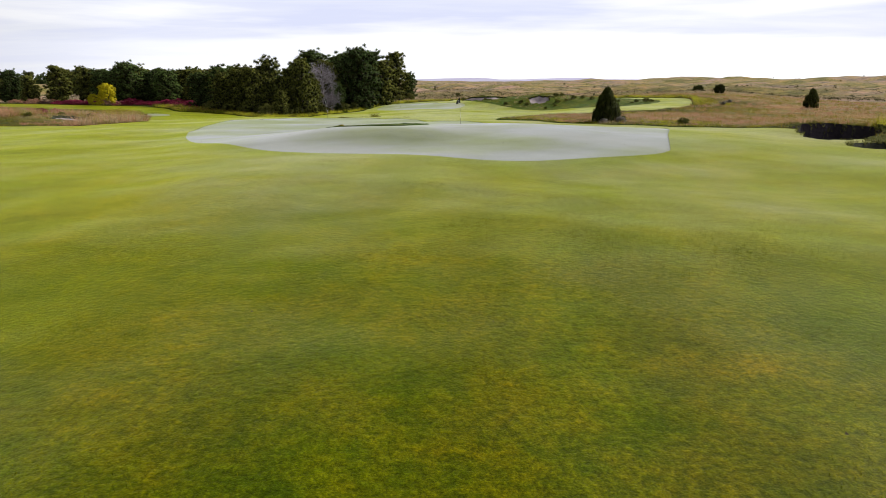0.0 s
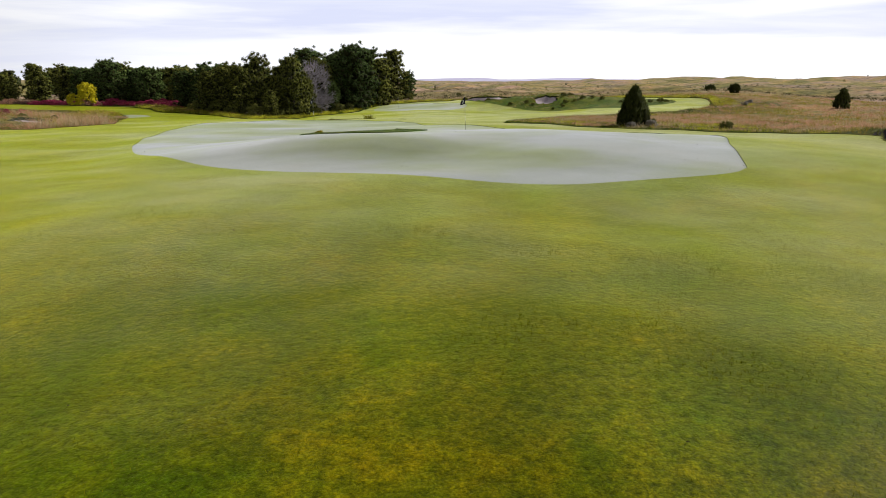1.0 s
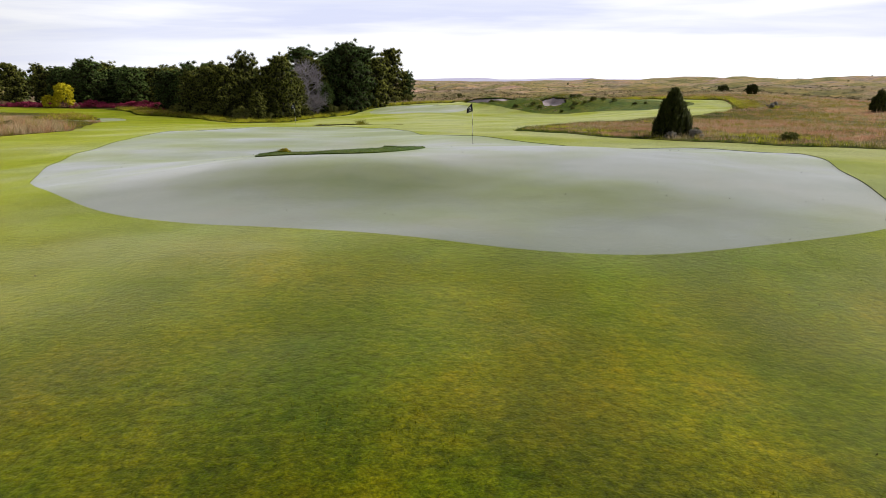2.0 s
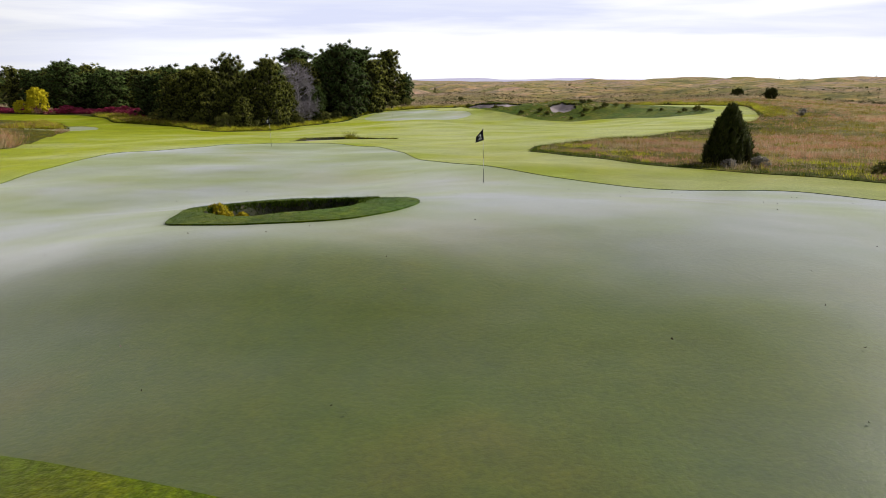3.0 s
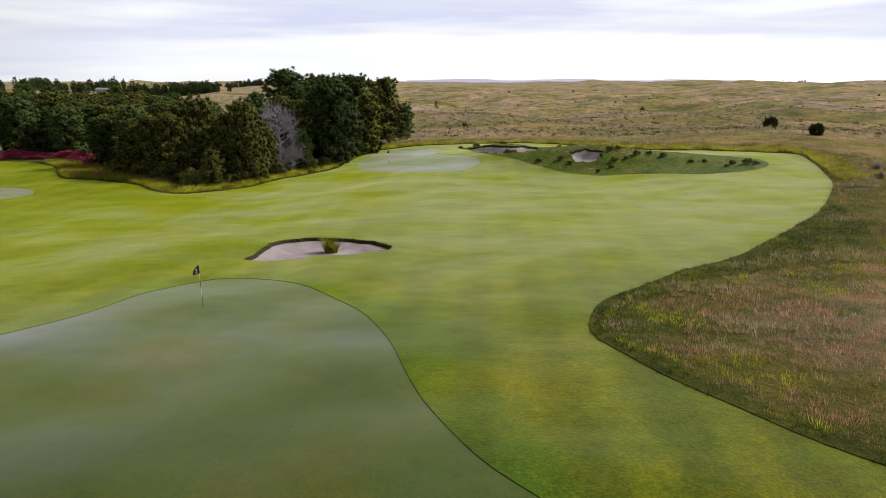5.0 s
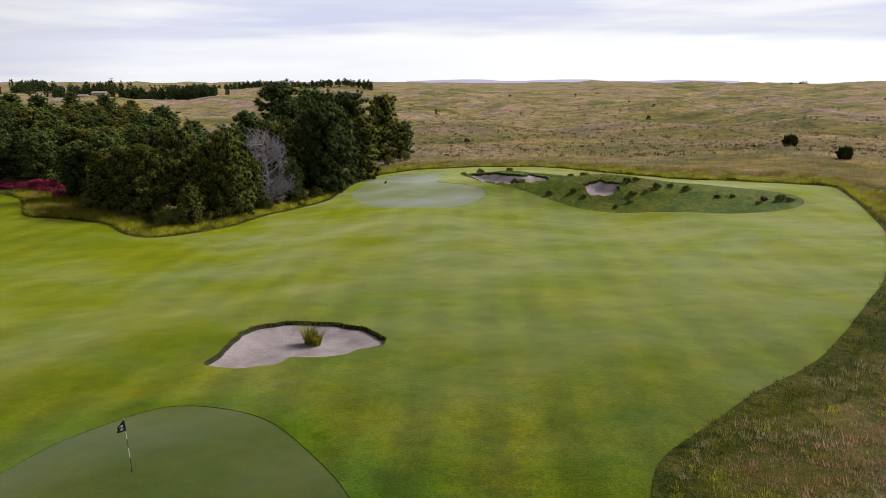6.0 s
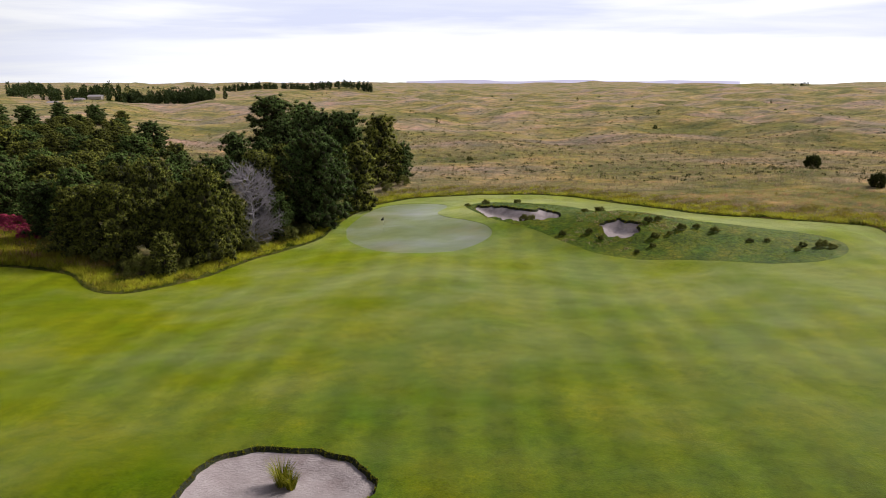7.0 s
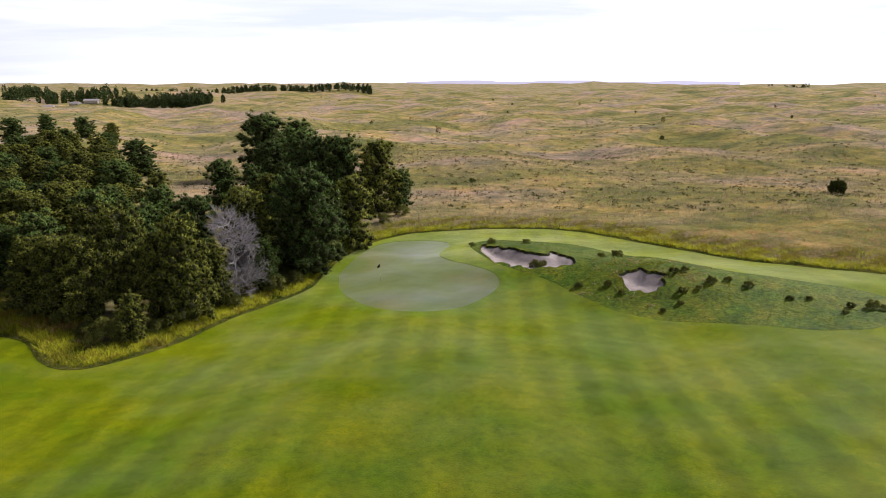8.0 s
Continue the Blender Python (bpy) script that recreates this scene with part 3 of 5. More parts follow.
def lay_ground():
    from mathutils.geometry import delaunay_2d_cdt
    rng = np.random.default_rng(5)
    pts = []
    gx, gy = np.meshgrid(np.arange(-112, 56, 1.4), np.arange(-14, 172, 1.4))
    pts.append(np.stack([gx.ravel(), gy.ravel()], 1) + rng.uniform(-0.3, 0.3, (gx.size, 2)))
    gx, gy = np.meshgrid(np.arange(-190, 190, 4.0), np.arange(-60, 290, 4.0))
    o = np.stack([gx.ravel(), gy.ravel()], 1) + rng.uniform(-0.8, 0.8, (gx.size, 2))
    pts.append(o[~((o[:, 0] > -112) & (o[:, 0] < 56) & (o[:, 1] > -14) & (o[:, 1] < 172))])
    r = 290.0
    while r < 1500:
        a = np.radians(np.arange(-50, 50.1, 0.9)) + rng.uniform(-0.004, 0.004)
        pts.append(np.stack([r * np.sin(a), r * np.cos(a)], 1))
        r *= 1.022
    while r < 4950:
        a = np.radians(np.arange(-55, 55.1, 1.2)) + rng.uniform(-0.006, 0.006)
        pts.append(np.stack([r * np.sin(a), r * np.cos(a)], 1))
        r *= 1.05
    for r in (260, 420, 800, 1800, 4900):
        a = np.radians(np.arange(60, 301, 10))
        pts.append(np.stack([r * np.sin(a), r * np.cos(a)], 1))
    for q, _, wide, _ in PITS.values():
        lo, hi = q.min(0), q.max(0)
        gx, gy = np.meshgrid(np.arange(lo[0], hi[0], 0.45), np.arange(lo[1], hi[1], 0.45))
        pts.append(np.stack([gx.ravel(), gy.ravel()], 1))
    gx, gy = np.meshgrid(np.arange(-8.6, -0.8, 0.3), np.arange(41.4, 50.5, 0.3))
    pts.append(np.stack([gx.ravel(), gy.ravel()], 1))
    n = sum(len(p) for p in pts)
    edges = []
    for q in list(L.values()) + [p[0] for p in PITS.values()] + [inset(p[0], p[2]) for p in PITS.values()]:
        edges += [(n + i, n + (i + 1) % len(q)) for i in range(len(q))]
        pts.append(q)
        n += len(q)
    P = np.concatenate(pts)
    vs, _, fs, *_ = delaunay_2d_cdt([Vector(p) for p in P], edges, [], 0, 1e-4)
    V = np.array([(v[0], v[1]) for v in vs])
    Fc = np.array([f for f in fs if len(f) == 3])
    mid = V[Fc].mean(1)
    x, y = mid[:, 0], mid[:, 1]
    zone = np.zeros(len(Fc), int)
    for k, name in enumerate(("fairway", "mound", "green_front", "green_back", "green_side", "collar"), 1):
        zone[inside(L[name], x, y)] = k
    for k, (q, *_) in enumerate(PITS.values(), 10):
        b = inside(q, x, y)
        zone[b] = k
    z = height(V[:, 0], V[:, 1])
    return V, Fc, zone, z


def from_arrays(name, co, faces, mats, slots=None, smooth=True):
    me = bpy.data.meshes.new(name)
    me.from_pydata([tuple(c) for c in co], [], [tuple(int(i) for i in f) for f in faces])
    for m in mats:
        me.materials.append(m)
    if slots is not None:
        me.polygons.foreach_set("material_index", np.asarray(slots, np.int32))
    me.polygons.foreach_set("use_smooth", np.full(len(me.polygons), smooth))
    me.update()
    return me


def part(name, data, parent=None, label=""):
    ob = new(name, data)
    if parent is not None:
        ob.parent = parent
    if label:
        tagged(ob, label)
    return ob


V, FACES, ZONE, Z = lay_ground()


def zone_sheet(name, keep, mats, lift, label, category, slots=None):
    """One piece of the ground as a sheet with a skirt at its border, so that it stands a little proud or low."""
    f = FACES[keep]
    used, inv = np.unique(f, return_inverse=True)
    f = inv.reshape(-1, 3)
    co = np.column_stack([V[used], Z[used] + lift])
    e = np.concatenate([f[:, [0, 1]], f[:, [1, 2]], f[:, [2, 0]]])
    key = np.sort(e, 1)
    _, first, count = np.unique(key, axis=0, return_index=True, return_counts=True)
    rim = e[first[count == 1]]
    ends, pos = np.unique(rim, return_inverse=True)
    pos = pos.reshape(-1, 2)
    base, m = len(co), len(ends)
    top, low = co[ends], co[ends] - np.array([0, 0, 0.18])
    faces = [tuple(t) for t in f] + [(base + b, base + a, base + m + a, base + m + b) for a, b in pos]
    me = from_arrays(name, np.concatenate([co, top, low]), faces, mats)
    if slots is not None:
        me.polygons.foreach_set("material_index", np.concatenate([slots, np.zeros(len(rim))]).astype(np.int32))
    return tagged(new(name, me), label, category, kind="structure")


prairie_sheet = zone_sheet("ground", ZONE == 0, [M_PRAIRIE], 0.03, "rolling prairie of dry tan and green grass", "ground")
gx, gy = np.array([v.co[:2] for v in prairie_sheet.data.vertices]).T
lush = np.zeros(len(gx))
nearby = (np.abs(gx) < 130) & (gy > -40) & (gy < 200)
lush[nearby] = 1 - step01(edge_distance(L["fairway"], gx[nearby], gy[nearby]) + 0.8 * waves(gx[nearby], gy[nearby], 41, 4, 9, 3), 3.0, 13.0)
prairie_sheet.data.attributes.new("lush", "FLOAT", "POINT").data.foreach_set("value", lush.astype(np.float32))
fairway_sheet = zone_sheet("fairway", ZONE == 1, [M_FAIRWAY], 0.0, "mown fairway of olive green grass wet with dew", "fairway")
gx, gy = np.array([v.co[:2] for v in fairway_sheet.data.vertices]).T
trim = np.zeros(len(gx))
nearby = (gx > -34) & (gx < 26) & (gy > 18) & (gy < 175)
gap = np.minimum(edge_distance(L["green_front"], gx[nearby], gy[nearby]) / 1.3, edge_distance(L["green_back"], gx[nearby], gy[nearby]))
trim[nearby] = 1 - step01(gap + 0.25 * waves(gx[nearby], gy[nearby], 43, 4, 7, 2), 0.7, 2.0)
fairway_sheet.data.attributes.new("trim", "FLOAT", "POINT").data.foreach_set("value", trim.astype(np.float32))
zone_sheet("mound", ZONE == 2, [M_MOUND], 0.008, "low mound of rough dark green grass with small bushes", "mound")
zone_sheet("putting_green", ZONE == 3, [M_GREEN], -0.02, "large closely mown putting green silvered by dew", "putting green")
zone_sheet("putting_green", ZONE == 4, [M_GREEN], -0.02, "round putting green beside the trees", "putting green")
zone_sheet("putting_green", ZONE == 5, [M_GREEN], -0.02, "small pale putting green beside rough grass", "putting green")
zone_sheet("bunker_collar", ZONE == 6, [M_COLLAR], 0.02, "raised ring of long green grass round a pot bunker", "grass collar")
PIT_LABELS = {"pot": "small pot bunker of reddish sand with dark banks", "fair": "kidney-shaped fairway bunker of pale sand with a grass tuft",
              "long": "long scalloped sand bunker cut into a mound", "small": "small sand bunker with a ragged edge on a mound",
              "right": "bunker of shade-darkened sand with grassy banks in the rough", "near": "small dark bunker in the rough grass", "bank": "ragged sandy hollow in a grassy bank"}
for k, (key, (q, depth, wide, steep)) in enumerate(PITS.items(), 10):
    keep = ZONE == k
    mid = V[FACES[keep]].mean(1)
    zone_sheet("bunker", keep, [M_SHADED_SAND if key == "right" else M_WALL, M_SHADED_SAND if key in ("right", "near") else M_PINK if key == "pot" else M_SAND], 0.0, PIT_LABELS[key], "bunker", inside(inset(q, wide), mid[:, 0], mid[:, 1]).astype(int))


# ---- plants: makers ----
def tube(co, faces, a, b, ra, rb, sides=5):
    a, b = Vector(a), Vector(b)
    d = (b - a).normalized()
    u = d.orthogonal().normalized()
    v = d.cross(u)
    n = len(co)
    for p, r in ((a, ra), (b, rb)):
        for k in range(sides):
            t = 6.2832 * k / sides
            co.append(tuple(p + (u * math.cos(t) + v * math.sin(t)) * r))
    for k in range(sides):
        faces.append((n + k, n + (k + 1) % sides, n + sides + (k + 1) % sides, n + sides + k))


def leaf_cloud(rng, centres, radii, per, length, width, up=0.3):
    """Pointed leaf blades about the centres of clumps: arrays of corners and faces, a triangle each."""
    n = len(centres) * per
    c = np.repeat(centres, per, 0)
    r = np.repeat(radii, per, 0)
    d = rng.normal(size=(n, 3))
    d /= np.linalg.norm(d, axis=1)[:, None]
    p = c + d * r * (rng.uniform(0.25, 1.0, (n, 1)) ** 0.5)
    out = d + rng.normal(size=(n, 3)) * 0.6 + np.array([0, 0, up])
    out /= np.linalg.norm(out, axis=1)[:, None]
    side = np.cross(out, rng.normal(size=(n, 3)))
    side /= np.linalg.norm(side, axis=1)[:, None] + 1e-9
    ln = length * rng.uniform(0.6, 1.3, (n, 1))
    wd = width * rng.uniform(0.6, 1.3, (n, 1))
    co = np.stack([p - side * wd, p + side * wd, p + out * ln], 1).reshape(-1, 3)
    return co, np.arange(3 * n).reshape(-1, 3)


def ball_points():
    bm = bmesh.new()
    bmesh.ops.create_icosphere(bm, subdivisions=1, radius=1.0)
    bm.verts.index_update()
    out = np.array([v.co[:] for v in bm.verts]), np.array([[v.index for v in f.verts] for f in bm.faces])
    bm.free()
    return out


ICO_CO, ICO_FA = ball_points()


def needle_tufts(rng, centres, radii, per, length, width, up, axis):
    """Sprays of needles round the centres of tufts: corners, faces and soft normals that follow the tuft and the crown."""
    n = len(centres) * per
    c, r = np.repeat(centres, per, 0), np.repeat(radii, per, 0)
    d = rng.normal(size=(n, 3)) + np.array([0, 0, 0.35])
    d /= np.linalg.norm(d, axis=1)[:, None]
    p = c + d * r * rng.uniform(0.55, 1.0, (n, 1))
    out = d * 0.75 + rng.normal(size=(n, 3)) * 0.55 + np.array([0, 0, up])
    out /= np.linalg.norm(out, axis=1)[:, None]
    side = np.cross(out, d + rng.normal(size=(n, 3)) * 0.5)
    side /= np.linalg.norm(side, axis=1)[:, None] + 1e-9
    ln, wd = length * rng.uniform(0.55, 1.3, (n, 1)), width * rng.uniform(0.6, 1.3, (n, 1))
    a, b, tip = p - side * wd, p + side * wd, p + out * ln
    flat = np.cross(b - a, tip - a)
    turn = (np.einsum("ij,ij->i", flat, d) < 0)[:, None]
    a, b = np.where(turn, b, a), np.where(turn, a, b)
    flat = np.where(turn, -flat, flat)
    flat /= np.linalg.norm(flat, axis=1)[:, None] + 1e-9
    crown = c - axis(c[:, 2])
    crown /= np.linalg.norm(crown, axis=1)[:, None] + 1e-9
    nrm = d * 0.8 + flat * 0.45 + crown * 0.35
    nrm /= np.linalg.norm(nrm, axis=1)[:, None]
    return np.stack([a, b, tip], 1).reshape(-1, 3), np.arange(3 * n).reshape(-1, 3), np.repeat(nrm, 3, 0)


def soft_mesh(name, pieces, mats):
    """One mesh of several (corners, faces, normals) pieces, the first of the outer needles, the rest of the shade-dark
    hearts within.
    """
    co, fa, no, slot, n = [], [], [], [], 0
    for i, (c, f, m) in enumerate(pieces):
        co.append(c); fa.append(f + n); no.append(m)
        slot.append(np.full(len(f), min(i, len(mats) - 1)))
        n += len(c)
    me = from_arrays(name, np.concatenate(co), np.concatenate(fa), mats, np.concatenate(slot))
    me.normals_split_custom_set_from_vertices([tuple(v) for v in np.concatenate(no)])
    return me


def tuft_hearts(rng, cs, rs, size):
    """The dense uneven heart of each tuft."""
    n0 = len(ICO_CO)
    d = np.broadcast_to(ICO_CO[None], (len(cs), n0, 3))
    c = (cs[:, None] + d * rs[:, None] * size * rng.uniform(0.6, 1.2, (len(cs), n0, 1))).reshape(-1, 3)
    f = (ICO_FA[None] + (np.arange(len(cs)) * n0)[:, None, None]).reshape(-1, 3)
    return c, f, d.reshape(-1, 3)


def pine(seed, height_m, spread, bare, rough, mat, per=46, boughs=54, peak=0.36, squat=0.66):
    """A pine: tapered leaning trunk, boughs that rise towards their ends, and separate rounded tufts of needles along them."""
    rng = np.random.default_rng(seed)
    root = new("pine_tree")
    co, fa = [], []
    lean = rng.uniform(-0.04, 0.04, 2)
    spine = np.array([[lean[0] * h * h / height_m + 0.12 * math.sin(h * 0.9 + seed), lean[1] * h * h / height_m + 0.1 * math.cos(h * 0.7), h] for h in np.linspace(-0.3, height_m * 0.95, 10)])
    r0 = height_m * 0.020
    for k in range(9):
        tube(co, fa, spine[k], spine[k + 1], r0 * (1 - k / 9.6), r0 * (1 - (k + 1) / 9.6), 7)

    def axis(z):
        z = np.asarray(z, float) - 0.12 * height_m
        return np.column_stack([np.interp(z, spine[:, 2], spine[:, k]) for k in range(3)])

    cs, rs, ic = [], [], []
    unit = height_m / 10
    for k in range(boughs):
        g = ((k + rng.uniform(0, 1)) / boughs) ** 0.95
        prof = math.sqrt(max(0.02, 1 - ((g - peak) / squat) ** 2))
        a = k * 2.39996 + rng.uniform(-0.45, 0.45)
        reach = spread * prof * (1 - rough * rng.uniform(0, 1) ** 1.3) * rng.uniform(0.9, 1.16)
        h = (bare + (0.95 - bare) * g) * height_m
        base = np.array([np.interp(h, spine[:, 2], spine[:, i]) for i in range(3)])
        rise = 0.10 + 0.45 * g + rng.uniform(-0.1, 0.1)
        way = np.array([math.cos(a), math.sin(a), 0.0])
        tip = base + way * reach + np.array([0, 0, reach * rise - 0.12 * reach])
        tube(co, fa, base, tip, r0 * 0.24, r0 * 0.05, 3)
        m = 2 + int(reach / unit * 1.35 + rng.uniform(0, 1))
        across = np.array([-way[1], way[0], 0.0])
        for f in np.linspace(0.38, 1.0, m):
            q = unit * rng.uniform(0.36, 0.70) * (1.18 - 0.3 * f) * (1.05 - 0.25 * g)
            cs.append(base + (tip - base) * f + across * rng.normal(0, 0.16) * reach * f + np.array([0, 0, rng.normal(0.05, 0.30) * unit]))
            rs.append((q, q, q * 0.95))
        ic.append(base + (tip - base) * rng.uniform(0.1, 0.5))
    for k in range(4):
        cs.append(spine[-1] + np.array([rng.normal(0, 0.14), rng.normal(0, 0.14), -0.10 - 0.24 * k]) * unit)
        rs.append((0.34 * unit,) * 3)
    part("trunk", from_arrays("trunk", co, fa, [M_BARK]), root)
    cs, rs, ic = np.array(cs), np.array(rs), np.array(ic)
    inner = np.full((len(ic), 3), 0.60 * unit)
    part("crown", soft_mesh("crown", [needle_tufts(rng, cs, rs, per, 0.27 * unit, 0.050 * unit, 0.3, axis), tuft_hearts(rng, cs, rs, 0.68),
                                      tuft_hearts(rng, ic, inner, 1.0)], [mat, M_HEART_SHADE]), root)
    return root


def juniper(name, seed, height_m, spread, mat, sprays=150, per=70, leaf=0.16, squat=False):
    """A juniper: close upright sprays from the ground up, drawn to ragged points at the top, or rounded where squat."""
    rng = np.random.default_rng(seed)
    root = new(name)
    cs, rs, lc, lf = [], [], [], []
    for k in range(sprays):
        f = ((k + rng.uniform(0, 1)) / sprays) ** 0.85
        prof = math.sqrt(max(0.03, 1 - ((f - 0.42) / 0.62) ** 2)) if squat else math.sqrt(max(0.04, 1 - ((f - 0.28) / 0.74) ** 2)) * (1.0 - 0.60 * f ** 1.5)
        a = k * 2.39996 + rng.uniform(-0.5, 0.5)
        rad = spread * prof * rng.uniform(0.35, 1.12) ** 0.6 * (1 + 0.12 * math.sin(3 * a + seed) + 0.06 * math.sin(7 * a))
        q = spread * rng.uniform(0.13, 0.22) * (1.1 - 0.5 * f)
        cs.append((math.cos(a) * rad, math.sin(a) * rad, height_m * (0.05 + 0.87 * f) + rng.normal(0, 0.055) * height_m))
        rs.append((q, q, q * (1.2 if squat else 2.9)))
        if k % 5 == 0:
            tube(lc, lf, (0.1 * math.cos(a), 0.1 * math.sin(a), -0.1), cs[-1], 0.03, 0.008, 3)
    for k in range(0 if squat else 5):
        a, f = k * 2.4, (0.0, 0.16, 0.24, 0.30, 0.36)[k]
        cs.append((math.cos(a) * f * spread, math.sin(a) * f * spread, height_m * (0.98 - 0.35 * f)))
        rs.append((0.07 * spread, 0.07 * spread, 0.26 * spread))
    cs, rs = np.array(cs), np.array(rs)

    def axis(z):
        z = np.asarray(z, float)
        return np.column_stack([0 * z, 0 * z, z - 0.15 * height_m])
    part("stems", from_arrays("stems", lc, lf, [M_BARK]), root)
    part("foliage", soft_mesh("foliage", [needle_tufts(rng, cs, rs, per, leaf * 1.15, leaf * 0.17, 0.5 if squat else 1.0, axis), tuft_hearts(rng, cs, rs, 0.85)], [mat, M_HEART_SHADE]), root)
    return root


def bush(name, seed, height_m, spread, mat, clumps=40, per=60, leaf=0.09):
    """A rounded bush: short stems and leafy clumps."""
    rng = np.random.default_rng(seed)
    root = new(name)
    cs, rs, lc, lf = [], [], [], []
    for k in range(clumps):
        f = rng.uniform(0.08, 1.0) ** 0.8
        prof = math.sqrt(max(0.05, 1 - ((f - 0.42) / 0.6) ** 2))
        a = rng.uniform(0, 6.2832)
        rad = spread * prof * rng.uniform(0.25, 1.0) ** 0.5 * (1 + 0.18 * math.sin(3 * a + seed))
        p = np.array([math.cos(a) * rad, math.sin(a) * rad, f * height_m * (0.9 + 0.1 * rng.uniform())])
        q = min(spread, height_m) * rng.uniform(0.16, 0.28)
        cs.append(p)
        rs.append((q, q, q * 0.9))
        if k % 3 == 0:
            tube(lc, lf, (0.05 * math.cos(a), 0.05 * math.sin(a), -0.1), p, 0.025, 0.008, 3)
    part("stems", from_arrays("stems", lc, lf, [M_BARK]), root)
    part("foliage", soft_mesh("foliage", [needle_tufts(rng, np.array(cs), np.array(rs), per, leaf * 1.7, leaf * 0.5, 0.5, lambda z: np.column_stack([0 * z, 0 * z, 0 * z]))], [mat]), root)
    return root


def dead_tree(seed, height_m):
    rng = np.random.default_rng(seed)
    root = new("dead_tree")
    tc, tf, bc, bf = [], [], [], []
    spine = [Vector((0.25 * math.sin(h * 0.5), 0.1 * h, h)) for h in np.linspace(-0.3, height_m * 0.8, 9)]
    for k in range(8):
        tube(tc, tf, spine[k], spine[k + 1], 0.19 * (1 - k / 9), 0.19 * (1 - (k + 1) / 9), 6)

    def grow(p, d, ln, r, depth):
        q = p + d * ln
        tube(bc, bf, p, q, r, r * 0.6, 3)
        if depth == 0:
            return
        for _ in range(4 if depth > 1 else 5):
            w = (d + Vector(rng.normal(size=3)) * 0.55 + Vector((0, 0, 0.12))).normalized()
            grow(p + d * ln * rng.uniform(0.35, 1.0), w, ln * rng.uniform(0.5, 0.75), r * 0.55, depth - 1)

    for k in range(58):
        f = rng.uniform(0.10, 1.0)
        i = min(7, int(f * 8))
        p = spine[i].lerp(spine[i + 1], f * 8 - i)
        a = rng.uniform(0, 6.2832)
        d = Vector((math.cos(a), math.sin(a), rng.uniform(-0.1, 0.55))).normalized()
        grow(p, d, height_m * 0.25 * (1.15 - 0.5 * f), 0.065, 3)
    part("trunk", from_arrays("trunk", tc, tf, [M_DEAD]), root)
    part("crown", from_arrays("crown", bc, bf, [M_DEAD]), root, "tangle of bare grey twigs")
    return root


def place(proto, x, y, sx=1.0, sz=1.0, turn=0.0, sink=0.05):
    return copy_thing(proto, pose(x, y, ground_height(x, y) - sink, 0, 0, turn) @ Matrix.Diagonal((sx, sx, sz, 1)))


def remove(root):
    for o in (*root.children_recursive, root):
        bpy.data.objects.remove(o)


# ---- the pine wood beside the fairway ----
PINES = [pine(1, 10, 3.2, 0.04, 0.34, M_OLIVE), pine(2, 10, 3.2, 0.10, 0.50, M_PINE, peak=0.46, squat=0.60), pine(3, 10, 3.5, 0.03, 0.26, M_PINE, boughs=60), pine(4, 10, 3.1, 0.14, 0.52, M_OLIVE, boughs=46, peak=0.5, squat=0.6),
         pine(5, 10, 3.2, 0.02, 0.32, M_OLIVE, peak=0.16, squat=0.88), pine(6, 10, 3.3, 0.05, 0.42, M_PINE, peak=0.26, squat=0.76)]
PINE_LABELS = ["dark green rounded pine in the wood beside the fairway", "tall irregular dark green pine with open limbs"]
# x, y, height of the tip, crown width factor, kind
WOOD = [(-13.4, 183, 13.0, 1.0, 0), (-9.6, 186, 7.5, 1.0, 2), (-19.5, 186, 13.6, 0.95, 1), (-18.4, 150.6, 12.4, 1.02, 2), (-25, 188, 13.3, 1.0, 2), (-29.5, 200, 13.6, 1.1, 5), (-21.0, 153, 11.0, 1.0, 5), (-14.6, 160, 10.0, 1.0, 0),
        (-43, 226, 15.5, 1.35, 2), (-37, 232, 14.0, 1.2, 5), (-28.2, 134.6, 9.3, 0.88, 4), (-31.4, 136, 7.6, 0.85, 0), (-35.4, 136.2, 9.6, 0.85, 3), (-37.8, 134.2, 7.7, 1.0, 0),
        (-41, 135, 7.4, 1.1, 0), (-47, 142, 8.3, 1.15, 5), (-44.5, 136, 6.6, 1.1, 4), (-25.8, 149.5, 9.8, 0.95, 0), (-51, 141, 7.4, 1.1, 1), (-32.4, 150, 8.9, 0.95, 1), (-27.5, 156, 9.2, 1.0, 0)]
WOOD += [(-39, 150, 7.8, 1.15, 2), (-36.5, 143, 7.9, 1.1, 5), (-43.5, 147, 8.2, 1.1, 3), (-55, 149, 7.8, 1.1, 0), (-62, 152, 8.5, 1.1, 2), (-66, 156, 8.2, 1.1, 5), (-72, 155, 9.0, 1.2, 2),
         (-77, 152, 7.6, 1.0, 1), (-81, 153, 7.8, 1.1, 3), (-88, 155, 8.2, 1.1, 0), (-93, 152, 6.4, 1.1, 4), (-99, 155, 7.9, 1.1, 2), (-104, 152, 6.8, 1.2, 5), (-111, 156, 7.0, 1.2, 0),
         (-57.5, 158, 8.0, 1.1, 3), (-48, 156, 8.6, 1.1, 1), (-51, 165, 8.4, 1.2, 2), (-60, 170, 8.5, 1.2, 0), (-42, 163, 8.0, 1.1, 5), (-69, 172, 8.6, 1.2, 1), (-80, 168, 8.8, 1.2, 2)]
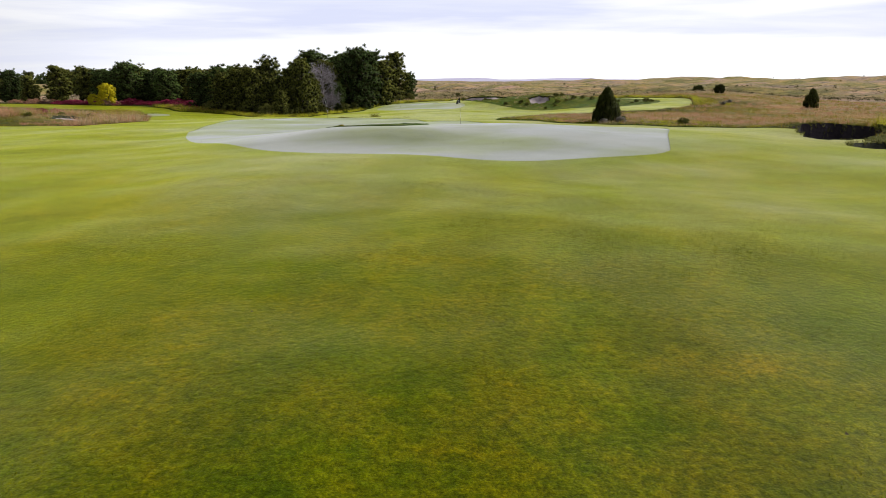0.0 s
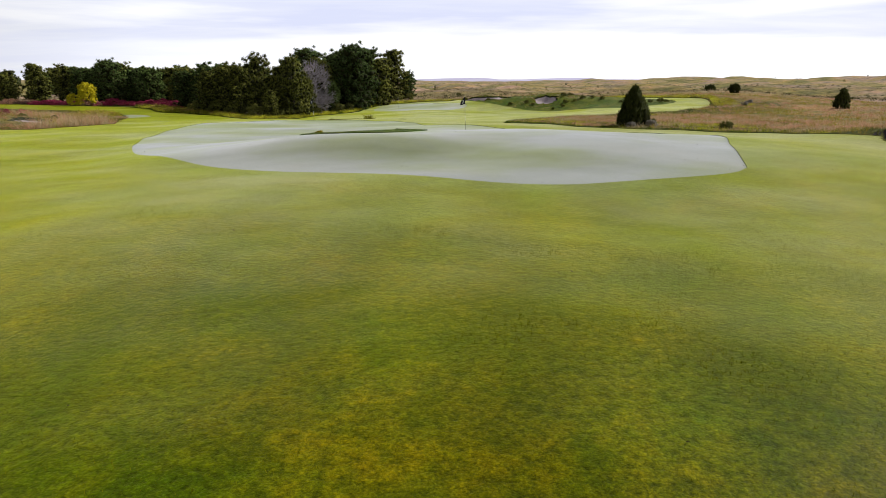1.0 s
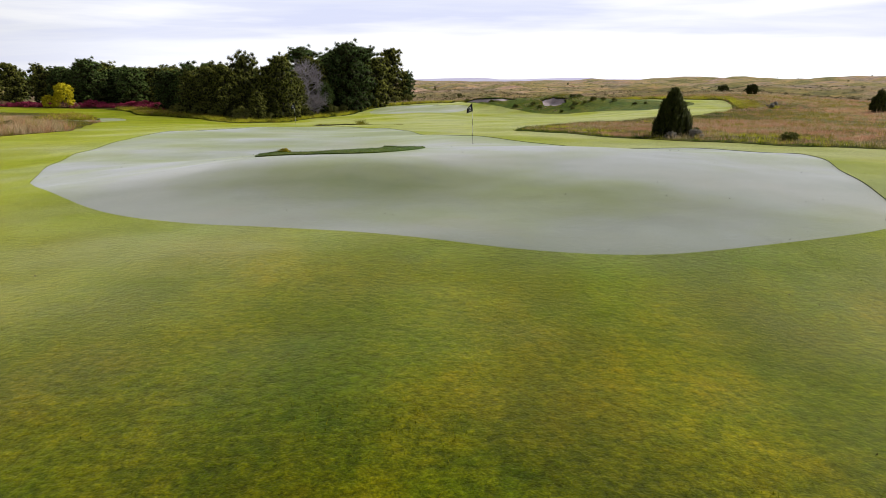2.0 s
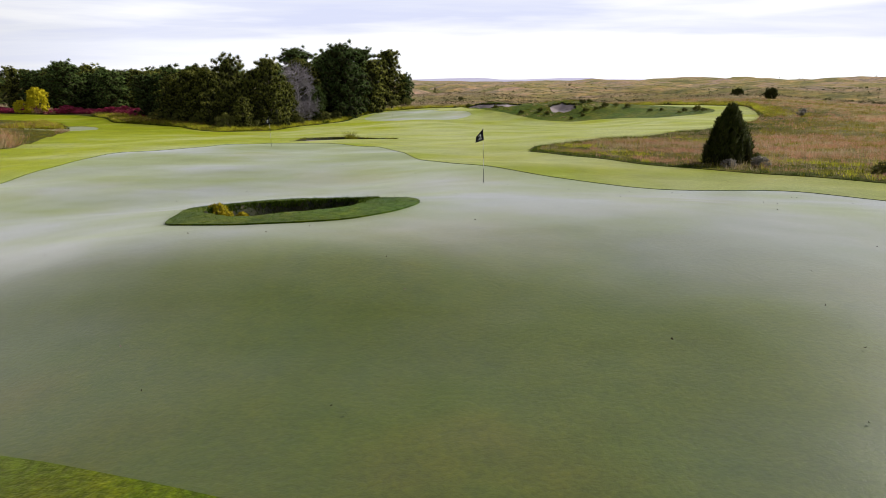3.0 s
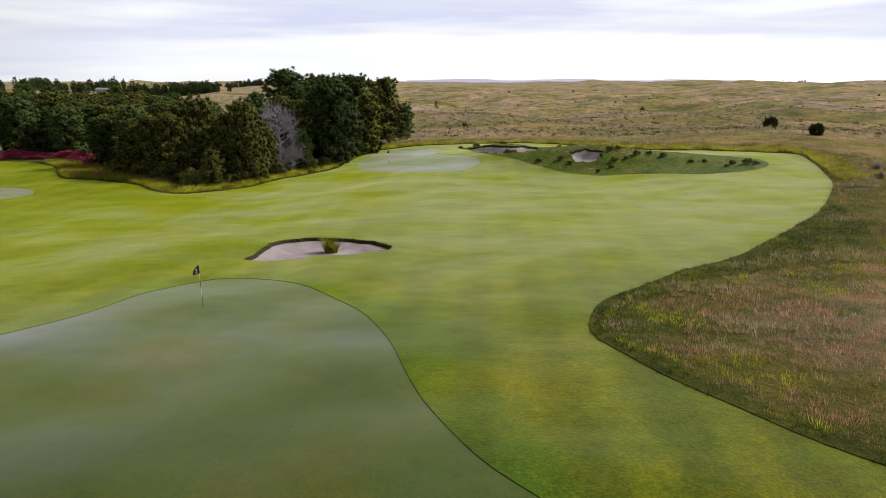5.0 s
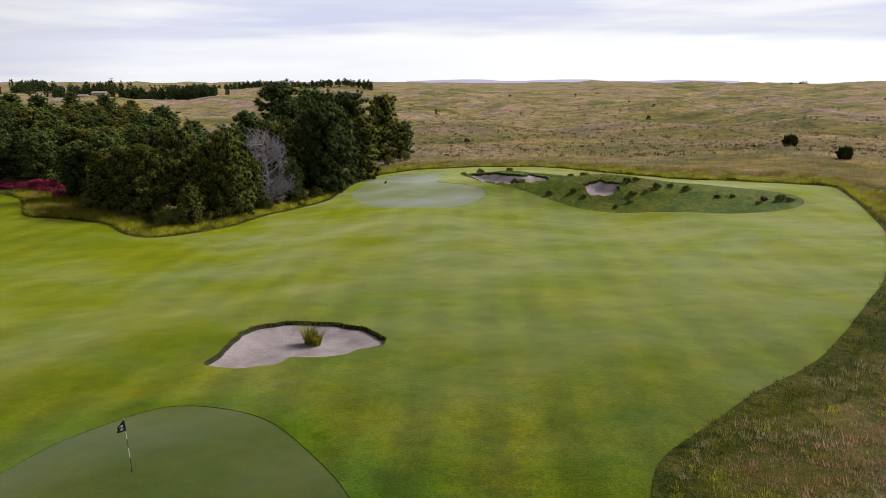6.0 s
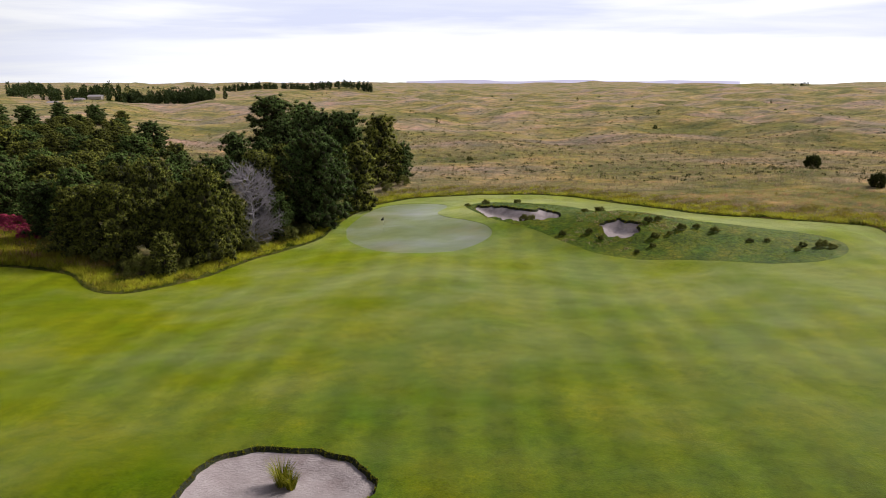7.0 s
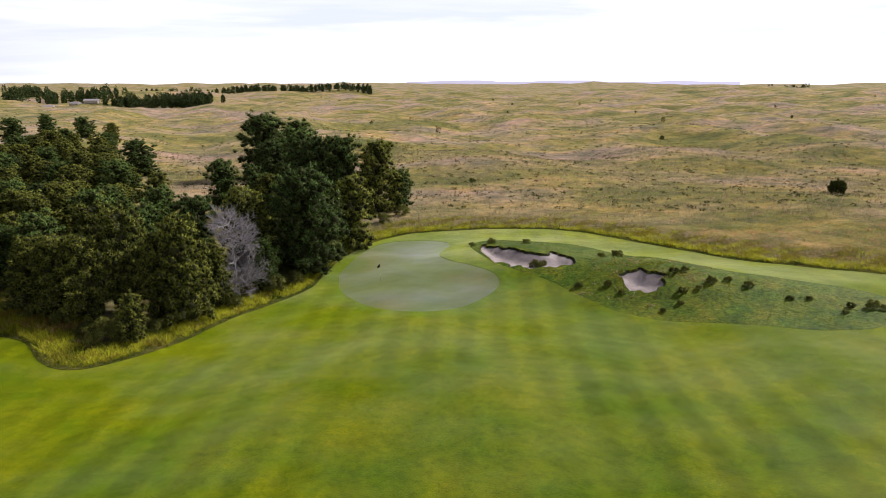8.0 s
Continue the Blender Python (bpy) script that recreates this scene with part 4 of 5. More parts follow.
WOOD += [(-75, 230, 9.2, 1.35, 2), (-70, 188, 8.8, 1.2, 5), (-86, 190, 9.2, 1.2, 3), (-60, 192, 8.0, 1.1, 0), (-96, 205, 9.6, 1.2, 1), (-108, 215, 9.6, 1.3, 2), (-90, 225, 8.8, 1.2, 4),
         (-125, 300, 10.8, 1.5, 2), (-117, 302, 10.2, 1.2, 0), (-138, 300, 12.4, 1.3, 5), (-150, 300, 11.2, 1.4, 2), (-158, 296, 12.0, 1.3, 1), (-130, 250, 9.8, 1.3, 3), (-120, 235, 9.4, 1.3, 5),
         (-145, 262, 9.8, 1.3, 0), (-100, 176, 8.4, 1.2, 2), (-114, 186, 8.6, 1.2, 4), (-31, 128.8, 3.0, 0.8, 4), (-26.2, 138.4, 5.5, 0.8, 0), (-22.3, 144.2, 4.6, 0.8, 2)]
WOOD += [(-39, 181, 9.8, 1.0, 1), (-33, 179, 9.0, 0.95, 5), (-36, 205, 11.0, 1.1, 2), (-29, 172, 8.6, 0.95, 0), (-48, 176, 8.2, 1.1, 4)]
wrng = random.Random(7)
for y in (163, 174, 187, 202, 220, 242, 266):
    for k in range(6):
        x = -1.8 - (y - 67) * (0.50 + 0.043 * (k + wrng.uniform(-0.4, 0.4)))
        WOOD.append((x, y + wrng.uniform(-4, 4), min(9.4, 4.4 + 0.024 * y) - wrng.uniform(0.0, 1.6), wrng.uniform(1.1, 1.5), wrng.randrange(6)))
for k in range(10):
    y = 186 + 104 * (k / 10) + wrng.uniform(-4, 4)
    x = -(y - 71) * wrng.uniform(0.53, 0.76)
    WOOD.append((x, y, min(10.6, 4 + 0.024 * y) - wrng.uniform(0.6, 3.6), wrng.uniform(1.1, 1.4), wrng.randrange(6)))
for k in range(12):
    WOOD.append((wrng.uniform(-120, -52), wrng.uniform(158, 184), 6.4 - wrng.uniform(0, 2.2), wrng.uniform(1.1, 1.35), wrng.randrange(6)))
for i, (x, y, tip, wide, kind) in enumerate(WOOD):
    tall = tip - ground_height(x, y) + (wrng.uniform(-1.3, 0.5) if x < -50 else 0)
    s = 0.94 * tall / 10.0
    t = place(PINES[kind], x, y, s * wide * (1.0 if tall > 6 else 1.25), s, wrng.uniform(0, 360))
    tagged(t, ("low bushy young pine at the edge of the wood" if tall < 5.5 else PINE_LABELS[kind in (1, 3)] if y < 200 else "dark green pine at the back of the wood"), "tree", group="pines of the wood")
for p in PINES:
    remove(p)

snag = dead_tree(4, 10.8)
snag.matrix_world = pose(-25.2, 141.3, ground_height(-25.2, 141.3) - 0.1, 0, 0, 15) @ Matrix.Diagonal((0.86, 0.86, 1.0, 1))
tagged(snag, "bare grey dead tree with many fine twigs among the pines", "tree")

# under the trees: dark scrub at the edge of the wood
SCRUBS = [bush("scrub_bush", 21, 1.6, 1.3, M_SCRUB), bush("scrub_bush", 22, 1.2, 1.0, M_SCRUB, 30)]
for x, y, s in [(-21.4, 143.6, 1.5), (-19.6, 145.5, 1.0), (-24.6, 138.6, 1.1), (-27.6, 134.2, 1.0), (-29.7, 131.3, 1.1), (-33.5, 128.6, 1.3), (-39.5, 132.5, 1.2), (-43, 133.5, 1.2), (-17.0, 156.8, 1.0),
                (-14.5, 166, 1.2), (-11.5, 175, 1.3), (-8.8, 181, 1.4), (-47, 136, 1.1), (-26, 140, 1.3), (-36, 130, 1.0)]:
    tagged(place(SCRUBS[wrng.randrange(2)], x, y, s, s, wrng.uniform(0, 360)), "dull green scrub bush under the pines", "bush", group="scrub under the pines")

# ---- yellow tree and red shrubs on the far left bank ----
aspen = bush("yellow_tree", 31, 4.6, 1.9, M_YELLOW, 64, 90, 0.14)
aspen.matrix_world = pose(-73, 146.4, ground_height(-73, 146.4) - 0.1)
tagged(aspen, "bright yellow autumn tree in front of the pines", "tree")
aspen_small = bush("yellow_tree", 32, 2.4, 1.3, M_YELLOW, 40, 60, 0.12)
aspen_small.matrix_world = pose(-75.6, 145.6, ground_height(-75.6, 145.6) - 0.1)
tagged(aspen_small, "small yellow autumn sapling beside a larger one", "tree")
REDS = [bush("red_shrub", 41, 1.5, 1.4, M_RED, 36, 60, 0.09), bush("red_shrub", 42, 1.2, 1.6, M_RED, 36, 60, 0.09)]
TANS = [bush("tan_shrub", 43, 1.4, 1.4, M_RUST, 30, 50, 0.09), bush("tan_shrub", 44, 1.1, 1.5, M_MAUVE, 30, 50, 0.09)]
for k in range(24):
    x = -93 + k * 1.75 + wrng.uniform(-0.5, 0.5)
    y = 147.6 + wrng.uniform(-1.0, 1.3) - (max(0, x + 60) * 0.75)
    sx, sz, turn = wrng.uniform(0.95, 1.5), wrng.uniform(0.55, 1.05), wrng.uniform(0, 360)
    if k < 5 or 10 < k < 13:
        tagged(place(TANS[k % 2], x, y, sx, sz, turn), "tan and mauve autumn shrub in a low thicket", "shrub", group="tan thicket")
    else:
        tagged(place(REDS[k % 2], x, y, sx, sz, turn), "crimson autumn shrub in a low thicket", "shrub", group="red thicket")
for x, y in [(-60, 100), (-58.3, 101.2), (-62.4, 101)]:
    tagged(place(REDS[0], x, y, 0.8, 0.85, wrng.uniform(0, 360)), "crimson autumn shrub on a tan grass bank", "shrub", group="red thicket")
for p in REDS + TANS + SCRUBS:
    remove(p)

# ---- junipers and bushes in the rough ----
lone = juniper("juniper_tree", 51, 3.15, 1.12, M_JUNIPER, 300, 130, 0.15)
lone.matrix_world = pose(14.82, 60.7, ground_height(14.82, 60.7) - 0.25)
tagged(lone, "dense dark green juniper standing in the rough grass", "tree")
M_SAGE = leafy("sage_leaves", (0.20, 0.19, 0.16), (0.46, 0.42, 0.38), 0.15)
sage = bush("sagebrush", 55, 0.7, 0.6, M_SAGE, 26, 40, 0.08)
for x, y, s in [(14.2, 59.0, 0.6), (15.7, 58.9, 0.75), (49.5, 119, 1.0), (53.5, 126, 1.0)]:
    tagged(place(sage, x, y, s, s, wrng.uniform(0, 360)), "pale grey sagebrush in the tan rough grass", "bush", group="sagebrush of the rough")
remove(sage)
JUN = juniper("juniper_tree", 52, 3.0, 1.25, M_JUNIPER, 90, 60, 0.22)
tagged(place(JUN, 60.8, 111, 1.05, 0.95), "dark juniper alone on the tan prairie", "tree")
rounds = juniper("round_juniper", 53, 3.0, 1.6, M_JUNIPER, 150, 60, 0.24, squat=True)
for x, y, s in [(74, 196, 0.9), (67.8, 165.8, 0.72)]:
    tagged(place(rounds, x, y, s, s, 40 * s), "rounded dark juniper bush on the prairie", "bush")
low = bush("small_bush", 54, 0.9, 0.65, M_SCRUB, 26, 40, 0.09)
for x, y, s in [(4.7, 216, 1.6), (2.2, 158.2, 0.9), (9.3, 155.8, 1.3), (9.2, 146.8, 1.5), (10.2, 147.2, 1.2), (4.8, 158.6, 1.2), (19.8, 149.5, 1.6), (17.6, 148.5, 1.0), (16.2, 139.2, 1.0), (17.2, 137.4, 0.9),
                (23.4, 139.6, 1.3), (24.6, 140.0, 0.9), (23.2, 136.2, 1.1), (22.4, 134.4, 0.8), (25.0, 136.5, 0.8), (26.6, 137.5, 1.1), (28.6, 137.8, 0.9), (30.2, 136.4, 1.0), (13.0, 139.8, 0.9),
                (20.4, 133.6, 0.7), (33.0, 133.6, 0.8), (34.8, 133.2, 0.7), (37.6, 131.0, 0.9), (39.4, 130.6, 1.4), (40.2, 130.0, 1.0), (36.4, 129.8, 0.7)]:
    s *= 0.72
    tagged(place(low, x, y, s, s * wrng.uniform(0.75, 1.1), wrng.uniform(0, 360)), "small olive bush on the rough grass", "bush", group="bushes of the mound")
for x, y, s in [(-50.5, 88.5, 0.6), (-47.5, 90, 0.8), (-44.5, 88.9, 0.7), (-42.6, 88.4, 0.5), (-40, 87.6, 0.5), (-55, 96, 1.2), (-52, 84, 0.7), (-63, 104, 1.2), (25.6, 44.4, 0.45), (26.6, 44.0, 0.6), (27.6, 43.4, 0.7), (28.0, 42.6, 0.6), (28.4, 38.0, 0.8), (20.2, 56.2, 0.8), (14.2, 60.6, 0.7), (16.2, 60.9, 0.8)]:
    tagged(place(low, x, y, s, s * 0.8, wrng.uniform(0, 360)), "dark scrubby bush at the bank of the rough", "bush", group="bushes of the bank")
for p in (JUN, rounds, low):
    remove(p)


herb = bush("yellow_herb", 56, 0.42, 0.3, M_HERB, 22, 40, 0.05)
for x, y, s in [(-6.85, 44.6, 1.0), (-6.75, 45.2, 0.75), (-6.55, 45.9, 0.6), (-6.7, 44.0, 0.7)]:
    tagged(place(herb, x, y, s, s, wrng.uniform(0, 360)), "small yellow leaved weed on the bank of the pot bunker", "weed", group="weeds of the pot bunker")
remove(herb)


# ---- flagsticks ----
def flagstick(x, y, digit, turn, lean):
    root = new("flagstick")
    tall = 2.13
    cuts = [-0.15, 0.55, 0.95, 1.3, 1.62, tall]
    for k in range(5):
        co, fa = [], []
        tube(co, fa, (0, 0, cuts[k]), (0, 0, cuts[k + 1]), 0.0105, 0.0100, 8)
        part("pole_band", from_arrays("pole_band", co, fa, [M_BLACK if k % 2 == 0 else M_WHITE]), root, "black pole band" if k % 2 == 0 else "white pole band")
    bm = bmesh.new()
    bmesh.ops.create_uvsphere(bm, u_segments=8, v_segments=6, radius=0.018, matrix=Matrix.Translation((0, 0, tall)))
    me = bpy.data.meshes.new("knob"); bm.to_mesh(me); bm.free(); me.materials.append(M_WHITE)
    part("knob", me, root)

    def cloth(u, v):
        """u along the fly, v down the hoist, both 0 to 1: the flag hangs slack from its pole."""
        a, b, c, d = Vector((0, 0, 0)), Vector((0.03, 0, -0.42)), Vector((-0.30, 0, -0.53)), Vector((-0.27, 0, -0.30))
        p = a.lerp(d, u).lerp(b.lerp(c, u), v)
        return Vector((p.x, 0.045 * math.sin(u * 7 + v * 2) * u + 0.02 * math.sin(v * 5), tall - 0.03 + p.z))
    n = 12
    co, fa = [], []
    for off in (0.0, 0.004):
        for i in range(n + 1):
            for j in range(n + 1):
                q = cloth(i / n, j / n)
                co.append((q.x, q.y + off, q.z))
    w = (n + 1) * (n + 1)
    for i in range(n):
        for j in range(n):
            k = i * (n + 1) + j
            fa.append((k, k + 1, k + n + 2, k + n + 1))
            fa.append((w + k, w + k + n + 1, w + k + n + 2, w + k + 1))
    flag = part("flag", from_arrays("flag", co, fa, [M_CLOTH]), root, "black cloth flag hanging slack")
    if digit:
        cu = bpy.data.curves.new("digit", "FONT")
        cu.body = digit
        tmp = new("digit", cu)
        me = bpy.data.meshes.new_from_object(tmp.evaluated_get(bpy.context.evaluated_depsgraph_get()))
        bpy.data.objects.remove(tmp)
        bm = bmesh.new(); bm.from_mesh(me)
        bmesh.ops.subdivide_edges(bm, edges=bm.edges[:], cuts=1)
        xs, ys = [v.co.x for v in bm.verts], [v.co.y for v in bm.verts]
        for v in bm.verts:
            gx, gy = (v.co.x - min(xs)) / (max(xs) - min(xs)), (v.co.y - min(ys)) / (max(ys) - min(ys))
            q = cloth(0.75 - 0.52 * gx, 0.80 - 0.58 * gy)
            v.co = (q.x, q.y - 0.006, q.z)
        bm.to_mesh(me); bm.free()
        me.materials.clear(); me.materials.append(M_WHITE)
        part("digit", me, flag, "white numeral on the flag")
    bm = bmesh.new()
    bmesh.ops.create_circle(bm, cap_ends=True, segments=16, radius=0.056)
    me = bpy.data.meshes.new("cup"); bm.to_mesh(me); bm.free(); me.materials.append(M_BLACK)
    cup = part("cup", me, root, "dark round cup in the turf")
    cup.location = (0, 0, 0.004)
    root.matrix_world = pose(x, y, ground_height(x, y) - 0.012, 0, lean, turn)
    return root


tagged(flagstick(1.36, 51.9, "2", 0, -1.5), "banded flagstick with a black numbered flag on the green", "flagstick", group="flagsticks")
tagged(flagstick(-12.8, 74.2, "2", 12, -1.5), "banded flagstick with a black flag on the upper green", "flagstick", group="flagsticks")
tagged(flagstick(-9.2, 145.1, "", 20, -1.0), "banded flagstick with a dark flag on the round green", "flagstick", group="flagsticks")


# ---- grasses ----
def grass(name, rng, xy, tall, blades, spread, wide, mats, label, category="grass", lean=0.5, weights=None):
    """Tufts of blades at the places xy, each tuft of one of the kinds; one sheet of uncountable grass."""
    mats = mats if isinstance(mats, list) else [mats]
    n = len(xy) * blades
    z = height(xy[:, 0], xy[:, 1])
    p = np.repeat(np.column_stack([xy, z]), blades, 0)
    s = np.repeat(rng.uniform(0.35, 1.0, len(xy)) ** 1.5 * 1.6, blades) * rng.uniform(0.6, 1.1, n) * tall
    a = rng.uniform(0, 6.2832, n)
    d = np.column_stack([np.cos(a), np.sin(a), np.zeros(n)])
    p = p + d * (spread * rng.uniform(0, 1, n))[:, None]
    side = np.column_stack([-np.sin(a + rng.normal(0, 0.8, n)), np.cos(a), np.zeros(n)]) * wide
    tip = p + d * (s * lean * rng.uniform(0.1, 1, n))[:, None] + np.column_stack([np.zeros(n), np.zeros(n), s])
    p[:, 2] -= 0.03
    a, b = p - side, p + side
    flat = np.cross(b - a, tip - a)
    under = (flat[:, 2] < 0)[:, None]
    a, b = np.where(under, b, a), np.where(under, a, b)
    flat = np.where(under, -flat, flat) / (np.linalg.norm(flat, axis=1)[:, None] + 1e-9)
    soft = flat * 0.6 + np.array([0, 0, 0.8])
    soft /= np.linalg.norm(soft, axis=1)[:, None]
    co = np.stack([a, b, tip], 1).reshape(-1, 3)
    share = np.log(np.full(len(mats), 1.0) if weights is None else np.array(weights))
    score = np.stack([0.55 * waves(xy[:, 0], xy[:, 1], 60 + 7 * i + len(xy) % 5, 6, 5.0, 0.8) + 0.5 * share[i] + rng.normal(0, 0.35, len(xy)) for i in range(len(mats))])
    kind = np.repeat(score.argmax(0), blades)
    me = from_arrays(name, co, np.arange(3 * n).reshape(-1, 3), mats, kind)
    me.normals_split_custom_set_from_vertices(np.repeat(soft, 3, 0).tolist())
    return tagged(new(name, me), label, category, kind="stuff")


def scatter(rng, x0, x1, y0, y1, density):
    n = int((x1 - x0) * (y1 - y0) * density)
    return np.column_stack([rng.uniform(x0, x1, n), rng.uniform(y0, y1, n)])


def mown(xy):
    return inside(L["fairway"], xy[:, 0], xy[:, 1])


def in_pit(xy):
    m = np.zeros(len(xy), bool)
    for q, *_ in PITS.values():
        m |= inside(q, xy[:, 0], xy[:, 1])
    return m


grng = np.random.default_rng(9)
M_COLLAR_BLADE = leafy("collar_blades", (0.024, 0.055, 0.004), (0.085, 0.13, 0.010), 0.1)
# rough round the juniper
p = scatter(grng, 4, 34, 50, 104, 11)
p = p[~mown(p) & ~in_pit(p)]
e = edge_distance(L["fairway"], p[:, 0], p[:, 1])
mixn = waves(p[:, 0], p[:, 1], 51, 6, 14, 3) * 2.2
rust = e + mixn > 5.5
back = p[:, 1] > 77 + 0.3 * (p[:, 0] - 10)
grass("tall_grass", grng, p[rust & ~back], 0.23, 15, 0.30, 0.011, [M_RUST, M_STRAW, M_GOLD, M_FRINGE], "reddish tan prairie grass mixed with gold", lean=0.8, weights=(0.55, 0.15, 0.16, 0.14))
grass("tall_grass", grng, p[rust & back], 0.28, 15, 0.32, 0.013, [M_SCRUB, M_GOLD, M_FRINGE, M_MAUVE], "dark brown and green rough grass in clumps", lean=0.8, weights=(0.42, 0.25, 0.13, 0.20))
grass("tall_grass", grng, p[~rust & (e > 0.7) & back], 0.22, 14, 0.28, 0.012, [M_SCRUB, M_COLLAR_BLADE, M_FRINGE], "dark green clumps of rough grass beside the fairway", lean=1.2)
grass("tall_grass", grng, p[~rust & (e > 0.7) & ~back], 0.21, 15, 0.28, 0.011, [M_BRIGHT, M_FRINGE, M_RUST, M_STRAW], "yellow green meadow grass near the fairway", lean=0.8, weights=(0.28, 0.34, 0.20, 0.18))
pale = (e > 0.8) & (waves(p[:, 0], p[:, 1], 52, 5, 9, 2) > 0.9)
grass("seed_grass", grng, p[pale], 0.36, 8, 0.2, 0.008, M_STRAW, "pale tan seed heads above the meadow grass", lean=0.8)
grass("edge_grass", grng, p[e < np.where(p[:, 1] > 73, 1.9, 0.9)], 0.17, 14, 0.2, 0.013, [M_COLLAR_BLADE, M_FRINGE], "dark green uncut grass along the edge of the fairway", lean=0.8, weights=(0.8, 0.2))
p = scatter(grng, 34, 90, 50, 165, 1.7)
p = p[~mown(p)]
k = waves(p[:, 0], p[:, 1], 53, 6, 40, 8) > -0.2
grass("tall_grass", grng, p[k], 0.32, 12, 0.40, 0.016, [M_RUST, M_STRAW, M_GOLD], "reddish tan prairie grass", lean=0.9, weights=(0.6, 0.15, 0.25))
grass("tall_grass", grng, p[~k], 0.32, 12, 0.40, 0.016, [M_GOLD, M_FRINGE, M_RUST], "golden prairie grass", lean=0.9, weights=(0.5, 0.25, 0.25))
p = scatter(grng, 19, 38, 24, 54, 8)
p = p[~mown(p) & ~in_pit(p)]
e = edge_distance(L["fairway"], p[:, 0], p[:, 1])
grass("fringe_grass", grng, p[e < 5], 0.26, 8, 0.18, 0.014, [M_FRINGE, M_GOLD, M_SCRUB], "green and yellow grass round the bunkers in the rough", lean=0.8)
grass("tall_grass", grng, p[e >= 4], 0.34, 8, 0.18, 0.014, [M_RUST, M_GOLD], "reddish tan grass behind the bunkers in the rough", lean=0.8)
p = scatter(grng, 19, 36, 40, 50, 14)
p = p[~mown(p) & ~in_pit(p)]
k = p[:, 0] < 22.6
grass("bank_grass", grng, p[k], 0.2, 9, 0.2, 0.014, [M_COLLAR_BLADE, M_FRINGE], "dark green grass on the bank of a bunker", lean=0.9, weights=(0.75, 0.25))
k = (p[:, 0] > 28.6) & (p[:, 1] < 45.5)
grass("bank_grass", grng, p[k], 0.8, 10, 0.2, 0.016, [M_BRIGHT, M_GOLD], "tall yellow green grass beside a bunker", lean=0.6, weights=(0.7, 0.3))
# band along the edge of the wood and behind the far green
p = scatter(grng, -62, 54, 118, 178, 11)
p = p[~mown(p)]
e = edge_distance(L["fairway"], p[:, 0], p[:, 1])
grass("edge_grass", grng, p[e < 0.8], 0.18, 10, 0.2, 0.02, [M_COLLAR_BLADE], "dark green uncut grass along the edge of the far fairway", lean=0.8)
k = (e > 0.6) & (e < np.where(p[:, 0] > -5, 1.8, 3.6))
grass("fringe_grass", grng, p[k], 0.50, 14, 0.28, 0.024, [M_BRIGHT, M_FRINGE, M_GOLD, M_COLLAR_BLADE], "long green and yellow grass between wood and fairway", lean=1.5, weights=(0.52, 0.28, 0.12, 0.08))
k = (e > 1.2) & (e < 9) & (p[:, 0] > -12)
grass("tall_grass", grng, p[k], 0.36, 8, 0.28, 0.02, [M_BRIGHT, M_STRAW, M_GOLD], "tall golden grass behind the far green", lean=1.3, weights=(0.2, 0.4, 0.4))
k = (e > 1.0) & (e < 4.5 + 1.5 * waves(p[:, 0], p[:, 1], 59, 5, 12, 3)) & (p[:, 0] > 20)
grass("tall_grass", grng, p[k], 0.34, 9, 0.3, 0.03, [M_HERB, M_BRIGHT], "yellow flowering grass behind the far fairway", lean=1.3, weights=(0.7, 0.3))
k = (e > 0.8) & (p[:, 0] < -38) & (e < 9)
grass("tall_grass", grng, p[k], 0.6, 9, 0.28, 0.022, [M_GOLD, M_BRIGHT, M_RUST], "tall golden grass on the bank before the wood", lean=1.1, weights=(0.6, 0.25, 0.15))
# bank with sandy patches on the left
p = scatter(grng, -95, -34, 71, 134, 3.5)
p = p[~mown(p) & ~in_pit(p)]
k = waves(p[:, 0], p[:, 1], 54, 6, 22, 5)
grass("tall_grass", grng, p[k > 0.7], 0.28, 14, 0.4, 0.014, [M_RUST, M_STRAW, M_GOLD], "tan and reddish grass on a low bank", lean=0.9, weights=(0.5, 0.25, 0.25))
grass("fringe_grass", grng, p[(k <= 0.7) & (k > -0.9)], 0.18, 12, 0.4, 0.016, [M_FRINGE, M_GOLD], "short green and yellow grass on a low bank", lean=0.9)
p = scatter(grng, -62, -33, 72, 106, 7)
p = p[~mown(p) & ~in_pit(p)]
k = np.minimum(np.hypot((p[:, 0] + 37.5) / 4, (p[:, 1] - 79) / 6), np.minimum(np.hypot((p[:, 0] + 50) / 4, (p[:, 1] - 94) / 4), np.hypot((p[:, 0] + 57) / 4, (p[:, 1] - 86) / 5))) < 1 + 0.25 * waves(p[:, 0], p[:, 1], 57, 4, 6, 2)
grass("tall_grass", grng, p[k], 0.92, 16, 0.5, 0.014, [M_STRAW, M_RUST, M_FRINGE], "tall reddish tan grass in drifts on the bank", lean=1.2, weights=(0.5, 0.3, 0.2))
# the mound behind the far fairway
p = scatter(grng, 1, 43, 125, 164, 9)
p = p[inside(L["mound"], p[:, 0], p[:, 1]) & ~in_pit(p)]
M_MOUND_BLADE = leafy("mound_blades", (0.060, 0.098, 0.005), (0.120, 0.155, 0.012), 0.1)
grass("mound_grass", grng, p, 0.10, 7, 0.2, 0.014, M_MOUND_BLADE, "rough dark green grass of the mound")
k = (np.hypot((p[:, 0] - 21) / 7, (p[:, 1] - 140.5) / 4) < 1 + 0.3 * waves(p[:, 0], p[:, 1], 58, 5, 7, 2))
grass("mound_grass", grng, p[k], 0.13, 7, 0.3, 0.026, [M_STRAW, M_GOLD], "short dry tan grass on the crown of the mound", lean=1.2)
